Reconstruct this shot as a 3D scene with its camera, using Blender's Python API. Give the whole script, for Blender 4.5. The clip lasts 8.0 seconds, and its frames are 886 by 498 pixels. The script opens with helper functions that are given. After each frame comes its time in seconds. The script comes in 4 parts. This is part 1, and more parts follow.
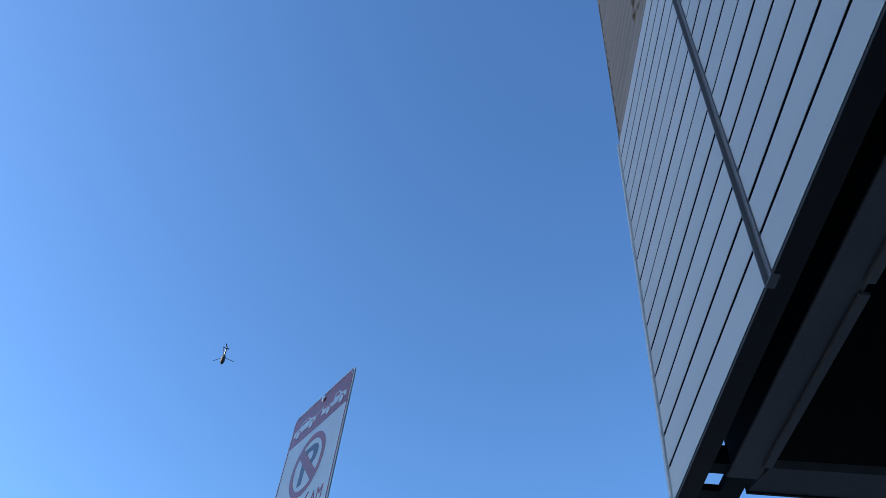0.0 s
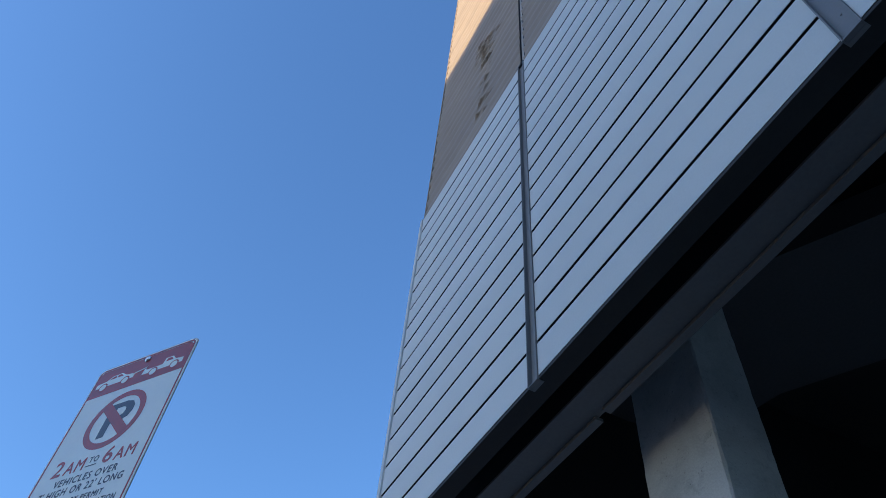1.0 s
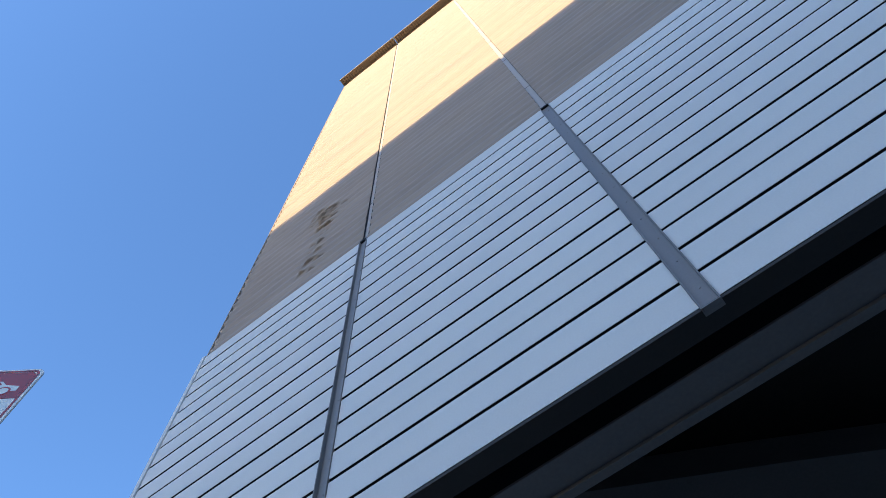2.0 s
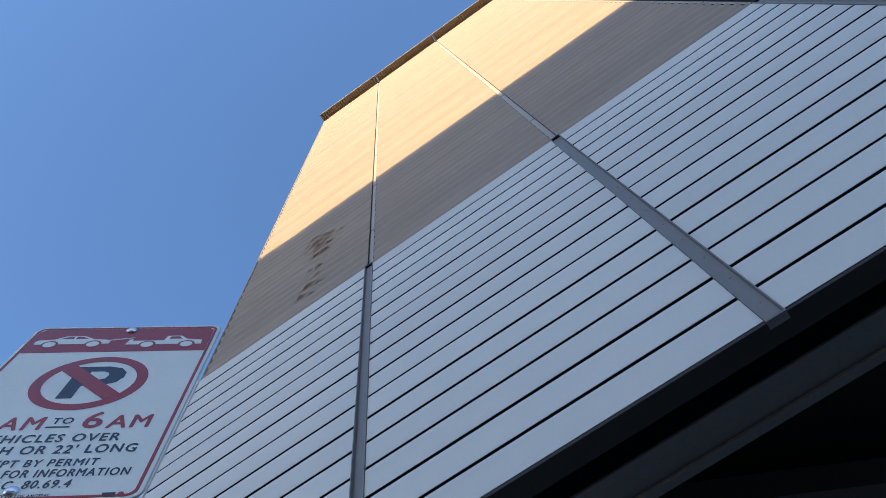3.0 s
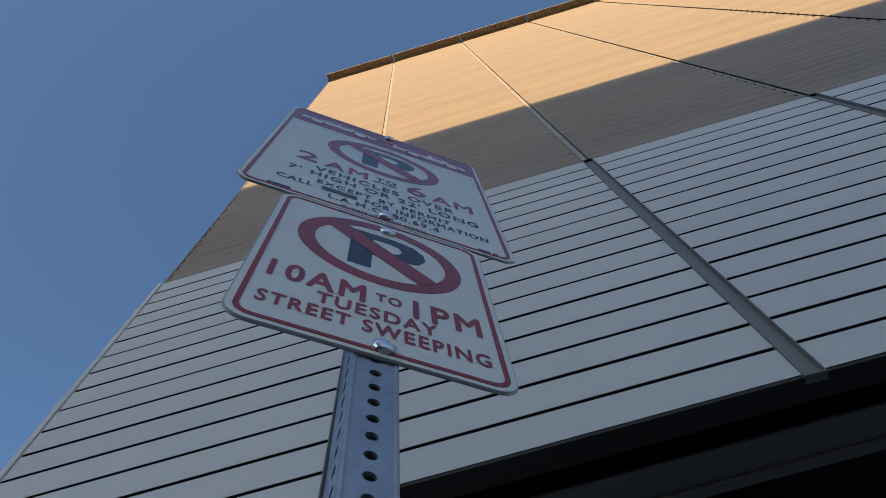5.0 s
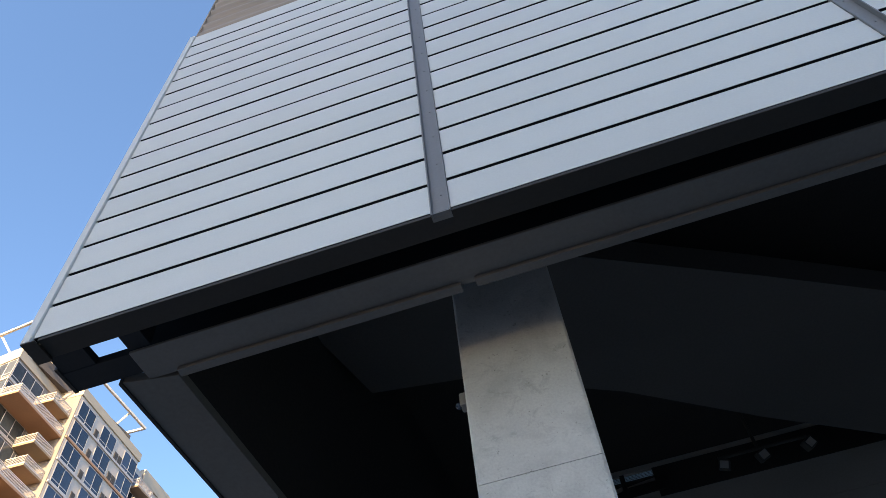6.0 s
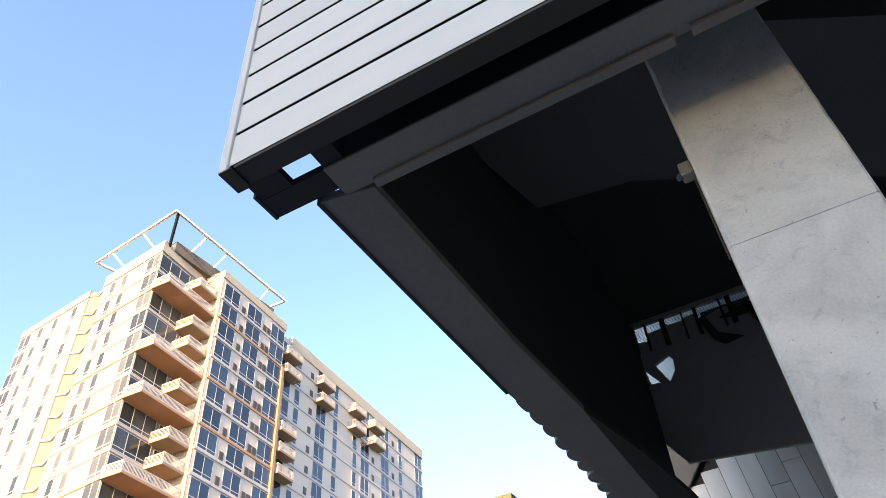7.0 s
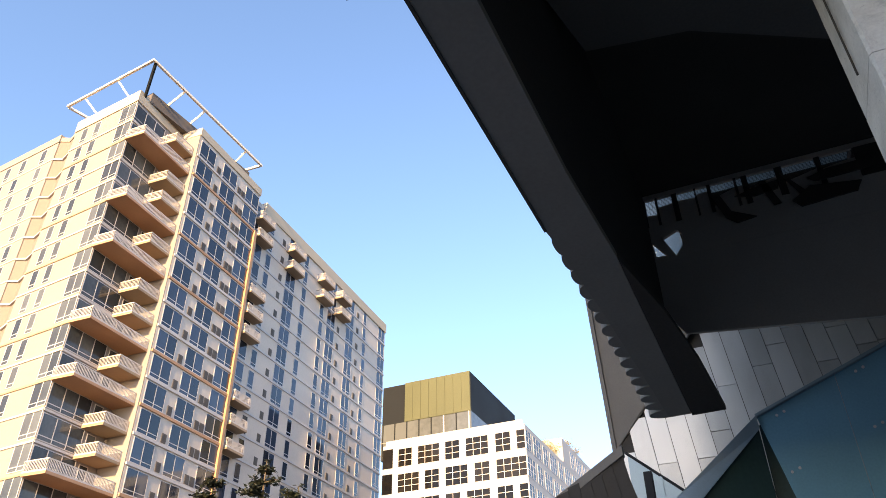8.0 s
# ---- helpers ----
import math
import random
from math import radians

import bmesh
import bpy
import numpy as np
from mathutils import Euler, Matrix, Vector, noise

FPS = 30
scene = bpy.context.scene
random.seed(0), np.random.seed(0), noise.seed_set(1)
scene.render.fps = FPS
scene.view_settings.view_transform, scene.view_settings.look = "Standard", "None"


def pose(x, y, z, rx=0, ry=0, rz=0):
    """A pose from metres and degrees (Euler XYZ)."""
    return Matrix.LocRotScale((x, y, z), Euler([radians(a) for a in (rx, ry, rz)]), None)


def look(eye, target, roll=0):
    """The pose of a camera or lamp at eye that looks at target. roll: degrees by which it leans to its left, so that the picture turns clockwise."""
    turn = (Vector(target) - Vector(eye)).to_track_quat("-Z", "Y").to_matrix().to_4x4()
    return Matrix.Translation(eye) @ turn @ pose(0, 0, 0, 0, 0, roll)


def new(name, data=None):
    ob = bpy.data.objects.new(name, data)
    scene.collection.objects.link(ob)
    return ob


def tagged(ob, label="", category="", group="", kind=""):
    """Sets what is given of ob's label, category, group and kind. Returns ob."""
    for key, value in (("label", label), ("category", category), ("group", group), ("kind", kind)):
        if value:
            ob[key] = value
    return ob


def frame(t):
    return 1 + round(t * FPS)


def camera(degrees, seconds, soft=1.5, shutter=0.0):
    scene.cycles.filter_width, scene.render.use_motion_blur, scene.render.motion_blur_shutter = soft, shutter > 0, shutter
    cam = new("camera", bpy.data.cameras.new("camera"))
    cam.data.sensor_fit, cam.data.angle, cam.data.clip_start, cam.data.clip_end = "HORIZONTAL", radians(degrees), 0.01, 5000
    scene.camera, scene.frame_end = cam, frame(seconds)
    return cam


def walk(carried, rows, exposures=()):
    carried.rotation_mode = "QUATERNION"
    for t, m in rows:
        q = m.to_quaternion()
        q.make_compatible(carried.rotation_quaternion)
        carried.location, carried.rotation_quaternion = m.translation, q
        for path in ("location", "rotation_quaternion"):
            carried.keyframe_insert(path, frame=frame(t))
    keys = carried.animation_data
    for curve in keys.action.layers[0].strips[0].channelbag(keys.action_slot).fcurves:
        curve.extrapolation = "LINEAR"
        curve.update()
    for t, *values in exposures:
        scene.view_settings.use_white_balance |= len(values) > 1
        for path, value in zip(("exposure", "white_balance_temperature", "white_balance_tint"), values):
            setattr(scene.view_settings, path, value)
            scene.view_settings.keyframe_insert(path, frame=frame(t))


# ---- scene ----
cam = camera(62.0, 8.0, soft=0.8)
PATH = [
    (0, (3.346, -1.768, 1.655), (1.979, -1.898, 3.109), 7.1),
    (0.5, (3.453, -1.949, 1.431), (2.135, -2.001, 2.934), 7.4),
    (1, (3.311, -2.176, 1.449), (2.189, -1.713, 3.038), 6.4),
    (1.5, (3.122, -2.334, 1.490), (2.686, -1.560, 3.281), -12.4),
    (2, (2.737, -2.431, 1.460), (2.342, -1.792, 3.314), -5.8),
    (2.2, (2.605, -2.553, 1.448), (2.209, -1.893, 3.294), -5.0),
    (3.3, (1.982, -2.622, 1.466), (1.773, -2.019, 3.362), -15.6),
    (3.5, (1.905, -2.638, 1.482), (1.673, -2.027, 3.372), -12.9),
    (4, (1.741, -2.709, 1.488), (1.556, -2.076, 3.376), -16.3),
    (4.2, (1.678, -2.72, 1.476), (1.495, -2.085, 3.363), -13.7),
    (5.3, (1.085, -2.604, 1.428), (1.04, -1.917, 3.306), -7.7),
    (5.5, (0.925, -2.582, 1.415), (0.92, -1.733, 3.226), -8.8),
    (5.7, (0.742, -2.538, 1.433), (0.679, -1.547, 3.169), -9.0),
    (6, (0.526, -2.472, 1.313), (0.271, -1.307, 2.919), -7.2),
    (6.5, (0.165, -2.292, 1.376), (-0.335, -1.03, 2.845), -5.4),
    (7, (-0.297, -2.187, 1.35), (-0.941, -0.871, 2.711), -4.8),
    (7.5, (-0.716, -1.996, 1.289), (-1.456, -0.65, 2.57), -4.9),
    (8, (-1.137, -1.987, 1.15), (-1.811, -0.469, 2.264), -0.7),
]

EXPOSURES = [(0, -0.15, 5800, 8), (0.5, 0.10, 6150, 9), (1.0, 0.06, 5950, 8), (1.5, 0.40, 6000, 9), (2.2, 0.52, 6400, 10), (3.5, 0.10, 6850, 10), (4.2, -0.18, 6950, 10), (5.3, -0.35, 7700, 9), (5.7, -0.1, 7700, 10), (6.0, 0.82, 8000, 12), (6.5, 1.28, 8950, 14), (7, 1.38, 9150, 16), (7.5, 1.20, 8950, 16), (8, 0.9, 8700, 17)]
walk(cam, [(t, look(eye, target, roll)) for t, eye, target, roll in PATH], EXPOSURES)

# ---- light: late sun behind the street, clear sky ----
SUN_EL, SUN_AZ = radians(16), radians(173)
world = bpy.data.worlds.new("clear_sky")
scene.world = world
world.use_nodes = True
sky = world.node_tree.nodes.new("ShaderNodeTexSky")
sky.sky_type, sky.sun_disc = "NISHITA", False
sky.sun_elevation, sky.sun_rotation = SUN_EL, SUN_AZ
sky.air_density, sky.dust_density, sky.ozone_density = 1.0, 1.0, 5.0
back = world.node_tree.nodes["Background"]
back.inputs["Strength"].default_value = 0.325
world.node_tree.links.new(sky.outputs["Color"], back.inputs["Color"])
sun = new("sun", bpy.data.lights.new("sun", "SUN"))
sun.data.energy, sun.data.angle, sun.data.color = 8.0, radians(0.53), (0.98, 0.76, 0.44)
TO_SUN = Vector((math.sin(SUN_AZ) * math.cos(SUN_EL), math.cos(SUN_AZ) * math.cos(SUN_EL), math.sin(SUN_EL)))
sun.matrix_world = look(TO_SUN * 200, (0, 0, 0))


# ---- materials ----
def material(name, color, rough=0.5, metal=0.0, coarse=1.5, fine=40.0, vary=0.12, bump=0.0, spec=0.5, per_piece=0.0, stretch=(1, 1, 1), coat=0.0, ior=1.45):
    """A surface with variation at two scales, fine relief and, for pieces, a shade of their own."""
    m = bpy.data.materials.new(name)
    m.use_nodes = True
    nt, n = m.node_tree, m.node_tree.nodes
    p = n["Principled BSDF"]
    link = nt.links.new
    tc = n.new("ShaderNodeTexCoord")
    mp = n.new("ShaderNodeMapping")
    mp.inputs["Scale"].default_value = stretch
    link(tc.outputs["Object"], mp.inputs["Vector"])
    big, small = n.new("ShaderNodeTexNoise"), n.new("ShaderNodeTexNoise")
    big.inputs["Scale"].default_value, small.inputs["Scale"].default_value = coarse, fine
    big.inputs["Detail"].default_value, small.inputs["Detail"].default_value = 5, 3
    for t in (big, small):
        link(mp.outputs["Vector"], t.inputs["Vector"])
    mix = n.new("ShaderNodeMath")
    mix.operation = "MULTIPLY_ADD"
    mix.inputs[1].default_value = 0.4
    link(small.outputs["Fac"], mix.inputs[0])
    half = n.new("ShaderNodeMath")
    half.operation = "MULTIPLY"
    half.inputs[1].default_value = 0.6
    link(big.outputs["Fac"], half.inputs[0])
    link(half.outputs[0], mix.inputs[2])
    total = mix.outputs[0]
    if per_piece:
        info = n.new("ShaderNodeObjectInfo")
        own = n.new("ShaderNodeMath")
        own.operation = "MULTIPLY_ADD"
        own.inputs[1].default_value = per_piece
        link(info.outputs["Random"], own.inputs[0])
        link(total, own.inputs[2])
        less = n.new("ShaderNodeMath")
        less.operation = "SUBTRACT"
        less.inputs[1].default_value = per_piece / 2
        link(own.outputs[0], less.inputs[0])
        total = less.outputs[0]
    ramp = n.new("ShaderNodeValToRGB")
    ramp.color_ramp.elements[0].position, ramp.color_ramp.elements[1].position = 0.28, 0.72
    ramp.color_ramp.elements[0].color = (*[c * (1 - vary) for c in color], 1)
    ramp.color_ramp.elements[1].color = (*[min(1, c * (1 + vary)) for c in color], 1)
    link(total, ramp.inputs["Fac"])
    link(ramp.outputs["Color"], p.inputs["Base Color"])
    p.inputs["Metallic"].default_value = metal
    p.inputs["Specular IOR Level"].default_value = spec
    p.inputs["IOR"].default_value = ior
    p.inputs["Coat Weight"].default_value = coat
    r = n.new("ShaderNodeMapRange")
    r.inputs["To Min"].default_value, r.inputs["To Max"].default_value = max(0.02, rough * 0.8), min(1, rough * 1.2)
    link(big.outputs["Fac"], r.inputs["Value"])
    link(r.outputs["Result"], p.inputs["Roughness"])
    if bump:
        b = n.new("ShaderNodeBump")
        b.inputs["Strength"].default_value, b.inputs["Distance"].default_value = bump, 0.01
        link(small.outputs["Fac"], b.inputs["Height"])
        link(b.outputs["Normal"], p.inputs["Normal"])
    return m


M_PANEL = material("grey_painted_metal_panel", (0.648, 0.618, 0.575), 0.5, 0.0, 0.7, 60, 0.06, 0.03, per_piece=0.25, spec=0.3)
M_SEAM = material("grey_beige_seam_strip", (0.42, 0.36, 0.31), 0.5, 0.0, 1.0, 30, 0.10, 0.03)
M_TRIM = material("grey_metal_trim", (0.21, 0.19, 0.175), 0.45, 0.1, 2, 50, 0.10, 0.03)
# Serves dark joints, and also stands in for shade inside open gaps.
M_GAP = material("black_rubber_and_gap_shade", (0.012, 0.013, 0.016), 0.8, 0.0, 3, 60, 0.2)
M_BEIGE = material("beige_corrugated_metal", (0.325, 0.244, 0.182), 0.6, 0.0, 0.5, 12, 0.20, 0.05, spec=0.3, stretch=(0.35, 1, 3))
M_COPING = material("brown_parapet_grille", (0.30, 0.25, 0.19), 0.6, 0.1, 2, 40, 0.2, 0.1)
M_FASCIA = material("charcoal_metal_soffit", (0.046, 0.039, 0.034), 0.6, 0.0, 1.2, 40, 0.15, 0.04, spec=0.2)
M_BEAM = material("grey_steel_beam", (0.165, 0.145, 0.128), 0.6, 0.0, 1.5, 40, 0.15, 0.05, spec=0.4)
# Near-black base stands in for the deep shade inside the passage.
M_DARK = material("dark_paint_and_void_shade", (0.040, 0.033, 0.029), 0.85, 0.0, 1.0, 30, 0.25, 0.05, spec=0.15)
M_SLAB = material("dark_soffit_board", (0.165, 0.145, 0.128), 0.75, 0.0, 0.8, 30, 0.15, 0.05, spec=0.3)
M_REAR = material("grey_painted_board", (0.35, 0.30, 0.26), 0.8, 0.0, 0.8, 30, 0.15, 0.05, spec=0.2)
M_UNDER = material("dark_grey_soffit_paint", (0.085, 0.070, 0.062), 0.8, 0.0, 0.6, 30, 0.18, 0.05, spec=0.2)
M_SILVER = material("brushed_zinc_shingle", (0.52, 0.50, 0.48), 0.45, 0.6, 1.2, 60, 0.14, 0.04, per_piece=0.5, stretch=(3, 1, 1))
M_TEAL = material("teal_coated_glass_panel", (0.13, 0.31, 0.41), 0.25, 0.0, 0.8, 30, 0.15, 0.02, per_piece=0.2, coat=0.3)
M_TEALCAP = material("pale_teal_metal_cap", (0.22, 0.29, 0.33), 0.4, 0.4, 2, 40, 0.1, 0.03)
M_STEEL = material("galvanised_steel", (0.33, 0.35, 0.38), 0.42, 0.65, 14, 120, 0.22, 0.06)
M_BOLT = material("polished_bolt_head", (0.62, 0.62, 0.62), 0.25, 0.9, 30, 200, 0.1)
M_WHITE = material("white_sign_sheeting", (0.92, 0.87, 0.76), 0.06, 0.0, 6, 150, 0.05, 0.01, spec=0.4)
M_RED = material("red_sign_ink", (0.40, 0.020, 0.016), 0.06, 0.0, 8, 150, 0.10, 0.01, spec=0.4)
M_NAVY = material("navy_sign_ink", (0.020, 0.020, 0.030), 0.06, 0.0, 8, 150, 0.15, 0.01, spec=0.4)
M_ALU = material("bare_aluminium_back", (0.45, 0.42, 0.38), 0.35, 0.8, 5, 80, 0.12, 0.03)
M_STUCCO = material("cream_stucco", (0.245, 0.219, 0.212), 0.8, 0.0, 0.15, 3, 0.06, 0.1)
M_TAN = material("tan_stucco", (0.304, 0.225, 0.161), 0.8, 0.0, 0.15, 3, 0.08, 0.1)
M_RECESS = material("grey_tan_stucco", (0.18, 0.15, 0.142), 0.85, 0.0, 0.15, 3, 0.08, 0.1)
M_ORANGE = material("orange_painted_edge", (0.427, 0.237, 0.142), 0.6, 0.0, 0.3, 5, 0.1)
M_GREYCLAD = material("grey_cladding_panel", (0.53, 0.455, 0.415), 0.6, 0.0, 0.2, 4, 0.10, per_piece=0.2)
M_GLASS = material("blue_window_glass", (0.022, 0.034, 0.058), 0.06, 0.0, 0.12, 1.5, 0.5, ior=1.6, per_piece=0.9)
# Lighter grey base carries reflections that the blue glass lacks.
M_GREYGLASS = material("grey_glass_with_reflections", (0.065, 0.07, 0.075), 0.08, 0.0, 0.12, 1.5, 0.5, ior=1.45, per_piece=0.5)
M_DARKGLASS = material("brown_office_glass", (0.010, 0.009, 0.009), 0.06, 0.0, 0.12, 1.5, 0.5, ior=1.3, per_piece=0.6)
M_GREENGLASS = material("dark_green_glass", (0.02, 0.045, 0.045), 0.3, 0.0, 0.6, 20, 0.3)
M_FRAME = material("white_window_frame", (0.46, 0.43, 0.44), 0.5, 0.0, 1, 20, 0.08)
# Lighter copy of the cream stucco; the parapets' sunlit look is in its colour.
M_PARAPET = material("lit_cream_stucco", (0.46, 0.39, 0.32), 0.8, 0.0, 0.15, 3, 0.06, 0.1)
M_ROOFBAR = material("white_roof_steel", (0.72, 0.66, 0.60), 0.55, 0.0, 1, 20, 0.08)
M_RAIL = material("white_mesh_rail", (0.484, 0.437, 0.428), 0.6, 0.0, 1, 20, 0.1)
M_LOUVRE = material("dark_brown_louvre", (0.10, 0.085, 0.08), 0.6, 0.0, 1, 20, 0.1)
M_GRID = material("white_grid_facade", (0.317, 0.327, 0.363), 0.65, 0.0, 0.2, 5, 0.04)
M_GOLD = material("olive_gold_metal", (0.078, 0.083, 0.052), 0.5, 0.0, 0.15, 5, 0.15, spec=0.2)
M_CHAR = material("charcoal_cladding", (0.013, 0.015, 0.019), 0.6, 0.0, 0.2, 5, 0.12, spec=0.1)
M_ASPHALT = material("asphalt", (0.05, 0.05, 0.052), 0.9, 0.0, 0.4, 60, 0.2, 0.3)
M_PAVE = material("concrete_pavement", (0.27, 0.26, 0.245), 0.85, 0.0, 0.5, 40, 0.12, 0.2)
M_BARK = material("bark", (0.10, 0.075, 0.055), 0.9, 0.0, 4, 40, 0.3, 0.4)
M_LEAF = material("dark_needle_foliage", (0.018, 0.024, 0.015), 0.7, 0.0, 1, 20, 0.3)
M_DRYLEAF = material("yellow_roof_shrub", (0.30, 0.24, 0.08), 0.7, 0.0, 1, 20, 0.3)
M_HELI = material("dark_helicopter_paint", (0.03, 0.035, 0.045), 0.4, 0.0, 1, 20, 0.2)
M_BRICKWALL = material("pale_plaster_wall", (0.45, 0.42, 0.38), 0.85, 0.0, 0.2, 4, 0.1, 0.1)


def concrete():
    """Cast concrete with blotches, soft stains and scattered pits."""
    m = material("cast_concrete", (0.52, 0.49, 0.45), 0.8, 0.0, 2.2, 60, 0.16, 0.3)
    n, link = m.node_tree.nodes, m.node_tree.links.new
    p = n["Principled BSDF"]
    last = p.inputs["Base Color"].links[0].from_socket
    tc = n.new("ShaderNodeTexCoord")

    def darker(fac, lo, hi, depth, amount):
        """Multiplies the colour by depth where fac is at lo, and leaves it where fac is past hi."""
        nonlocal last
        r = n.new("ShaderNodeMapRange")
        r.inputs["From Min"].default_value, r.inputs["From Max"].default_value = lo, hi
        r.inputs["To Min"].default_value, r.inputs["To Max"].default_value = depth, 1.0
        link(fac, r.inputs["Value"])
        mix = n.new("ShaderNodeMix")
        mix.data_type, mix.blend_type = "RGBA", "MULTIPLY"
        mix.inputs["Factor"].default_value = amount
        link(last, mix.inputs["A"])
        link(r.outputs["Result"], mix.inputs["B"])
        last = mix.outputs["Result"]

    def field(scale, detail, rough, shift):
        mp = n.new("ShaderNodeMapping")
        mp.inputs["Location"].default_value = (shift, shift * 2, shift * 3)
        link(tc.outputs["Object"], mp.inputs["Vector"])
        f = n.new("ShaderNodeTexNoise")
        f.inputs["Scale"].default_value, f.inputs["Detail"].default_value = scale, detail
        f.inputs["Roughness"].default_value, f.inputs["Distortion"].default_value = rough, 0.6
        link(mp.outputs["Vector"], f.inputs["Vector"])
        return f.outputs["Fac"]

    darker(field(1.7, 4, 0.6, 3.1), 0.40, 0.56, 0.82, 1.0)
    darker(field(5.5, 6, 0.75, 1.3), 0.32, 0.46, 0.72, 0.8)
    darker(field(24.0, 3, 0.6, 5.2), 0.25, 0.33, 0.55, 0.9)
    v = n.new("ShaderNodeTexVoronoi")
    v.inputs["Scale"].default_value, v.inputs["Randomness"].default_value = 13, 1.0
    link(tc.outputs["Object"], v.inputs["Vector"])
    darker(v.outputs["Distance"], 0.03, 0.08, 0.45, 0.8)
    link(last, p.inputs["Base Color"])
    return m


M_CONC = concrete()


# ---- building blocks ----
def mesh_of(name, bm, *mats):
    me = bpy.data.meshes.new(name)
    bmesh.ops.recalc_face_normals(bm, faces=bm.faces)
    bm.to_mesh(me)
    bm.free()
    for m in mats:
        me.materials.append(m)
    return me


def part(name, bm, mat, parent=None, label="", at=None):
    """One bmesh as one mesh object under a thing or a part."""
    data = bm if isinstance(bm, bpy.types.Mesh) else mesh_of(name, bm, *(mat if isinstance(mat, (list, tuple)) else [mat]))
    ob = new(name, data)
    if parent:
        ob.parent = parent
    if at is not None:
        ob.matrix_basis = at if isinstance(at, Matrix) else Matrix.Translation(at)
    if label:
        tagged(ob, label)
    return ob


def thing(name, label, category, at=(0, 0, 0), group="", kind=""):
    ob = new(name)
    ob.empty_display_size = 0.2
    ob.matrix_basis = at if isinstance(at, Matrix) else Matrix.Translation(at)
    return tagged(ob, label, category, group, kind)


def box(bm, x0, x1, y0, y1, z0, z1, mi=0, bevel=0.0):
    """Adds a box to bm."""
    vs = [bm.verts.new((x, y, z)) for z in (z0, z1) for y in (y0, y1) for x in (x0, x1)]
    fs = [bm.faces.new([vs[i] for i in f]) for f in ((0, 2, 3, 1), (4, 5, 7, 6), (0, 1, 5, 4), (2, 6, 7, 3), (1, 3, 7, 5), (0, 4, 6, 2))]
    for f in fs:
        f.material_index = mi
    if bevel:
        es = list({e for f in fs for e in f.edges})
        bmesh.ops.bevel(bm, geom=es, offset=bevel, segments=2, affect="EDGES", profile=0.6)
    return bm


def boxed(*a, **k):
    return box(bmesh.new(), *a, **k)


def prism(pts, depth, axis="y", mi=0, bm=None):
    """A polygon given in two coordinates, drawn out along the third from depth[0] to depth[1]."""
    bm = bm or bmesh.new()

    def put(p, d):
        return {"y": (p[0], d, p[1]), "z": (p[0], p[1], d), "x": (d, p[0], p[1])}[axis]
    a = [bm.verts.new(put(p, depth[0])) for p in pts]
    b = [bm.verts.new(put(p, depth[1])) for p in pts]
    n = len(pts)
    fs = [bm.faces.new(a), bm.faces.new(b[::-1])]
    fs += [bm.faces.new((a[i], a[(i + 1) % n], b[(i + 1) % n], b[i])) for i in range(n)]
    for f in fs:
        f.material_index = mi
    return bm


def solid(corners, thick, bm=None, mi=0):
    """A flat polygon in space with a thickness along its normal."""
    bm = bm or bmesh.new()
    ps = [Vector(c) for c in corners]
    nrm = (ps[1] - ps[0]).cross(ps[2] - ps[0]).normalized() * thick
    a = [bm.verts.new(p) for p in ps]
    b = [bm.verts.new(p + nrm) for p in ps]
    n = len(ps)
    fs = [bm.faces.new(a), bm.faces.new(b[::-1])]
    fs += [bm.faces.new((a[i], a[(i + 1) % n], b[(i + 1) % n], b[i])) for i in range(n)]
    for f in fs:
        f.material_index = mi
    return bm


def rod(bm, p, q, r, sides=8, r2=None):
    """A round bar from p to q."""
    p, q = Vector(p), Vector(q)
    rot = (q - p).to_track_quat("Z", "Y").to_matrix().to_4x4()
    bmesh.ops.create_cone(bm, cap_ends=True, segments=sides, radius1=r, radius2=r if r2 is None else r2, depth=(q - p).length, matrix=Matrix.Translation((p + q) / 2) @ rot)
    return bm


# ---- ground and street ----
g = bmesh.new()
box(g, -900, 900, -700, 1100, -0.6, -0.15)
tagged(part("ground", g, M_ASPHALT), "dark asphalt ground running to the horizon", "ground", kind="structure")
tagged(part("pavement", boxed(-60, 60, -4.2, 14, -0.15, 0, bevel=0.02), M_PAVE), "pale concrete pavement with a raised kerb", "pavement", kind="structure")

# building across the street, whose shadow lies on the lower facade
SHADE_Z, STREET = 15.75, 42.0
OPP_H = SHADE_Z + STREET / math.cos(math.pi - abs(SUN_AZ)) * math.tan(SUN_EL)
opp = thing("street_building", "long pale plaster building across the street", "building", (0, -STREET, 0))
o = bmesh.new()
box(o, -6, 75, -18, 0, -0.15, OPP_H)
part("wall", o, M_BRICKWALL, opp)
part("roof", boxed(-5.6, 74.6, -17.6, -0.4, OPP_H - 0.3, OPP_H - 0.05), M_CHAR, opp)
o = bmesh.new()
box(o, -0.9, 0.9, 0.003, 0.06, 0, 1.9, 0)
box(o, -0.8, 0.8, 0.06, 0.075, 0.1, 1.8, 1)
pane = mesh_of("street_window", o, M_FRAME, M_GLASS)
for fl in range(6):
    for k in range(22):
        part("window", pane, None, opp, at=(-3 + k * 3.5, 0, 1.5 + fl * 4.0))

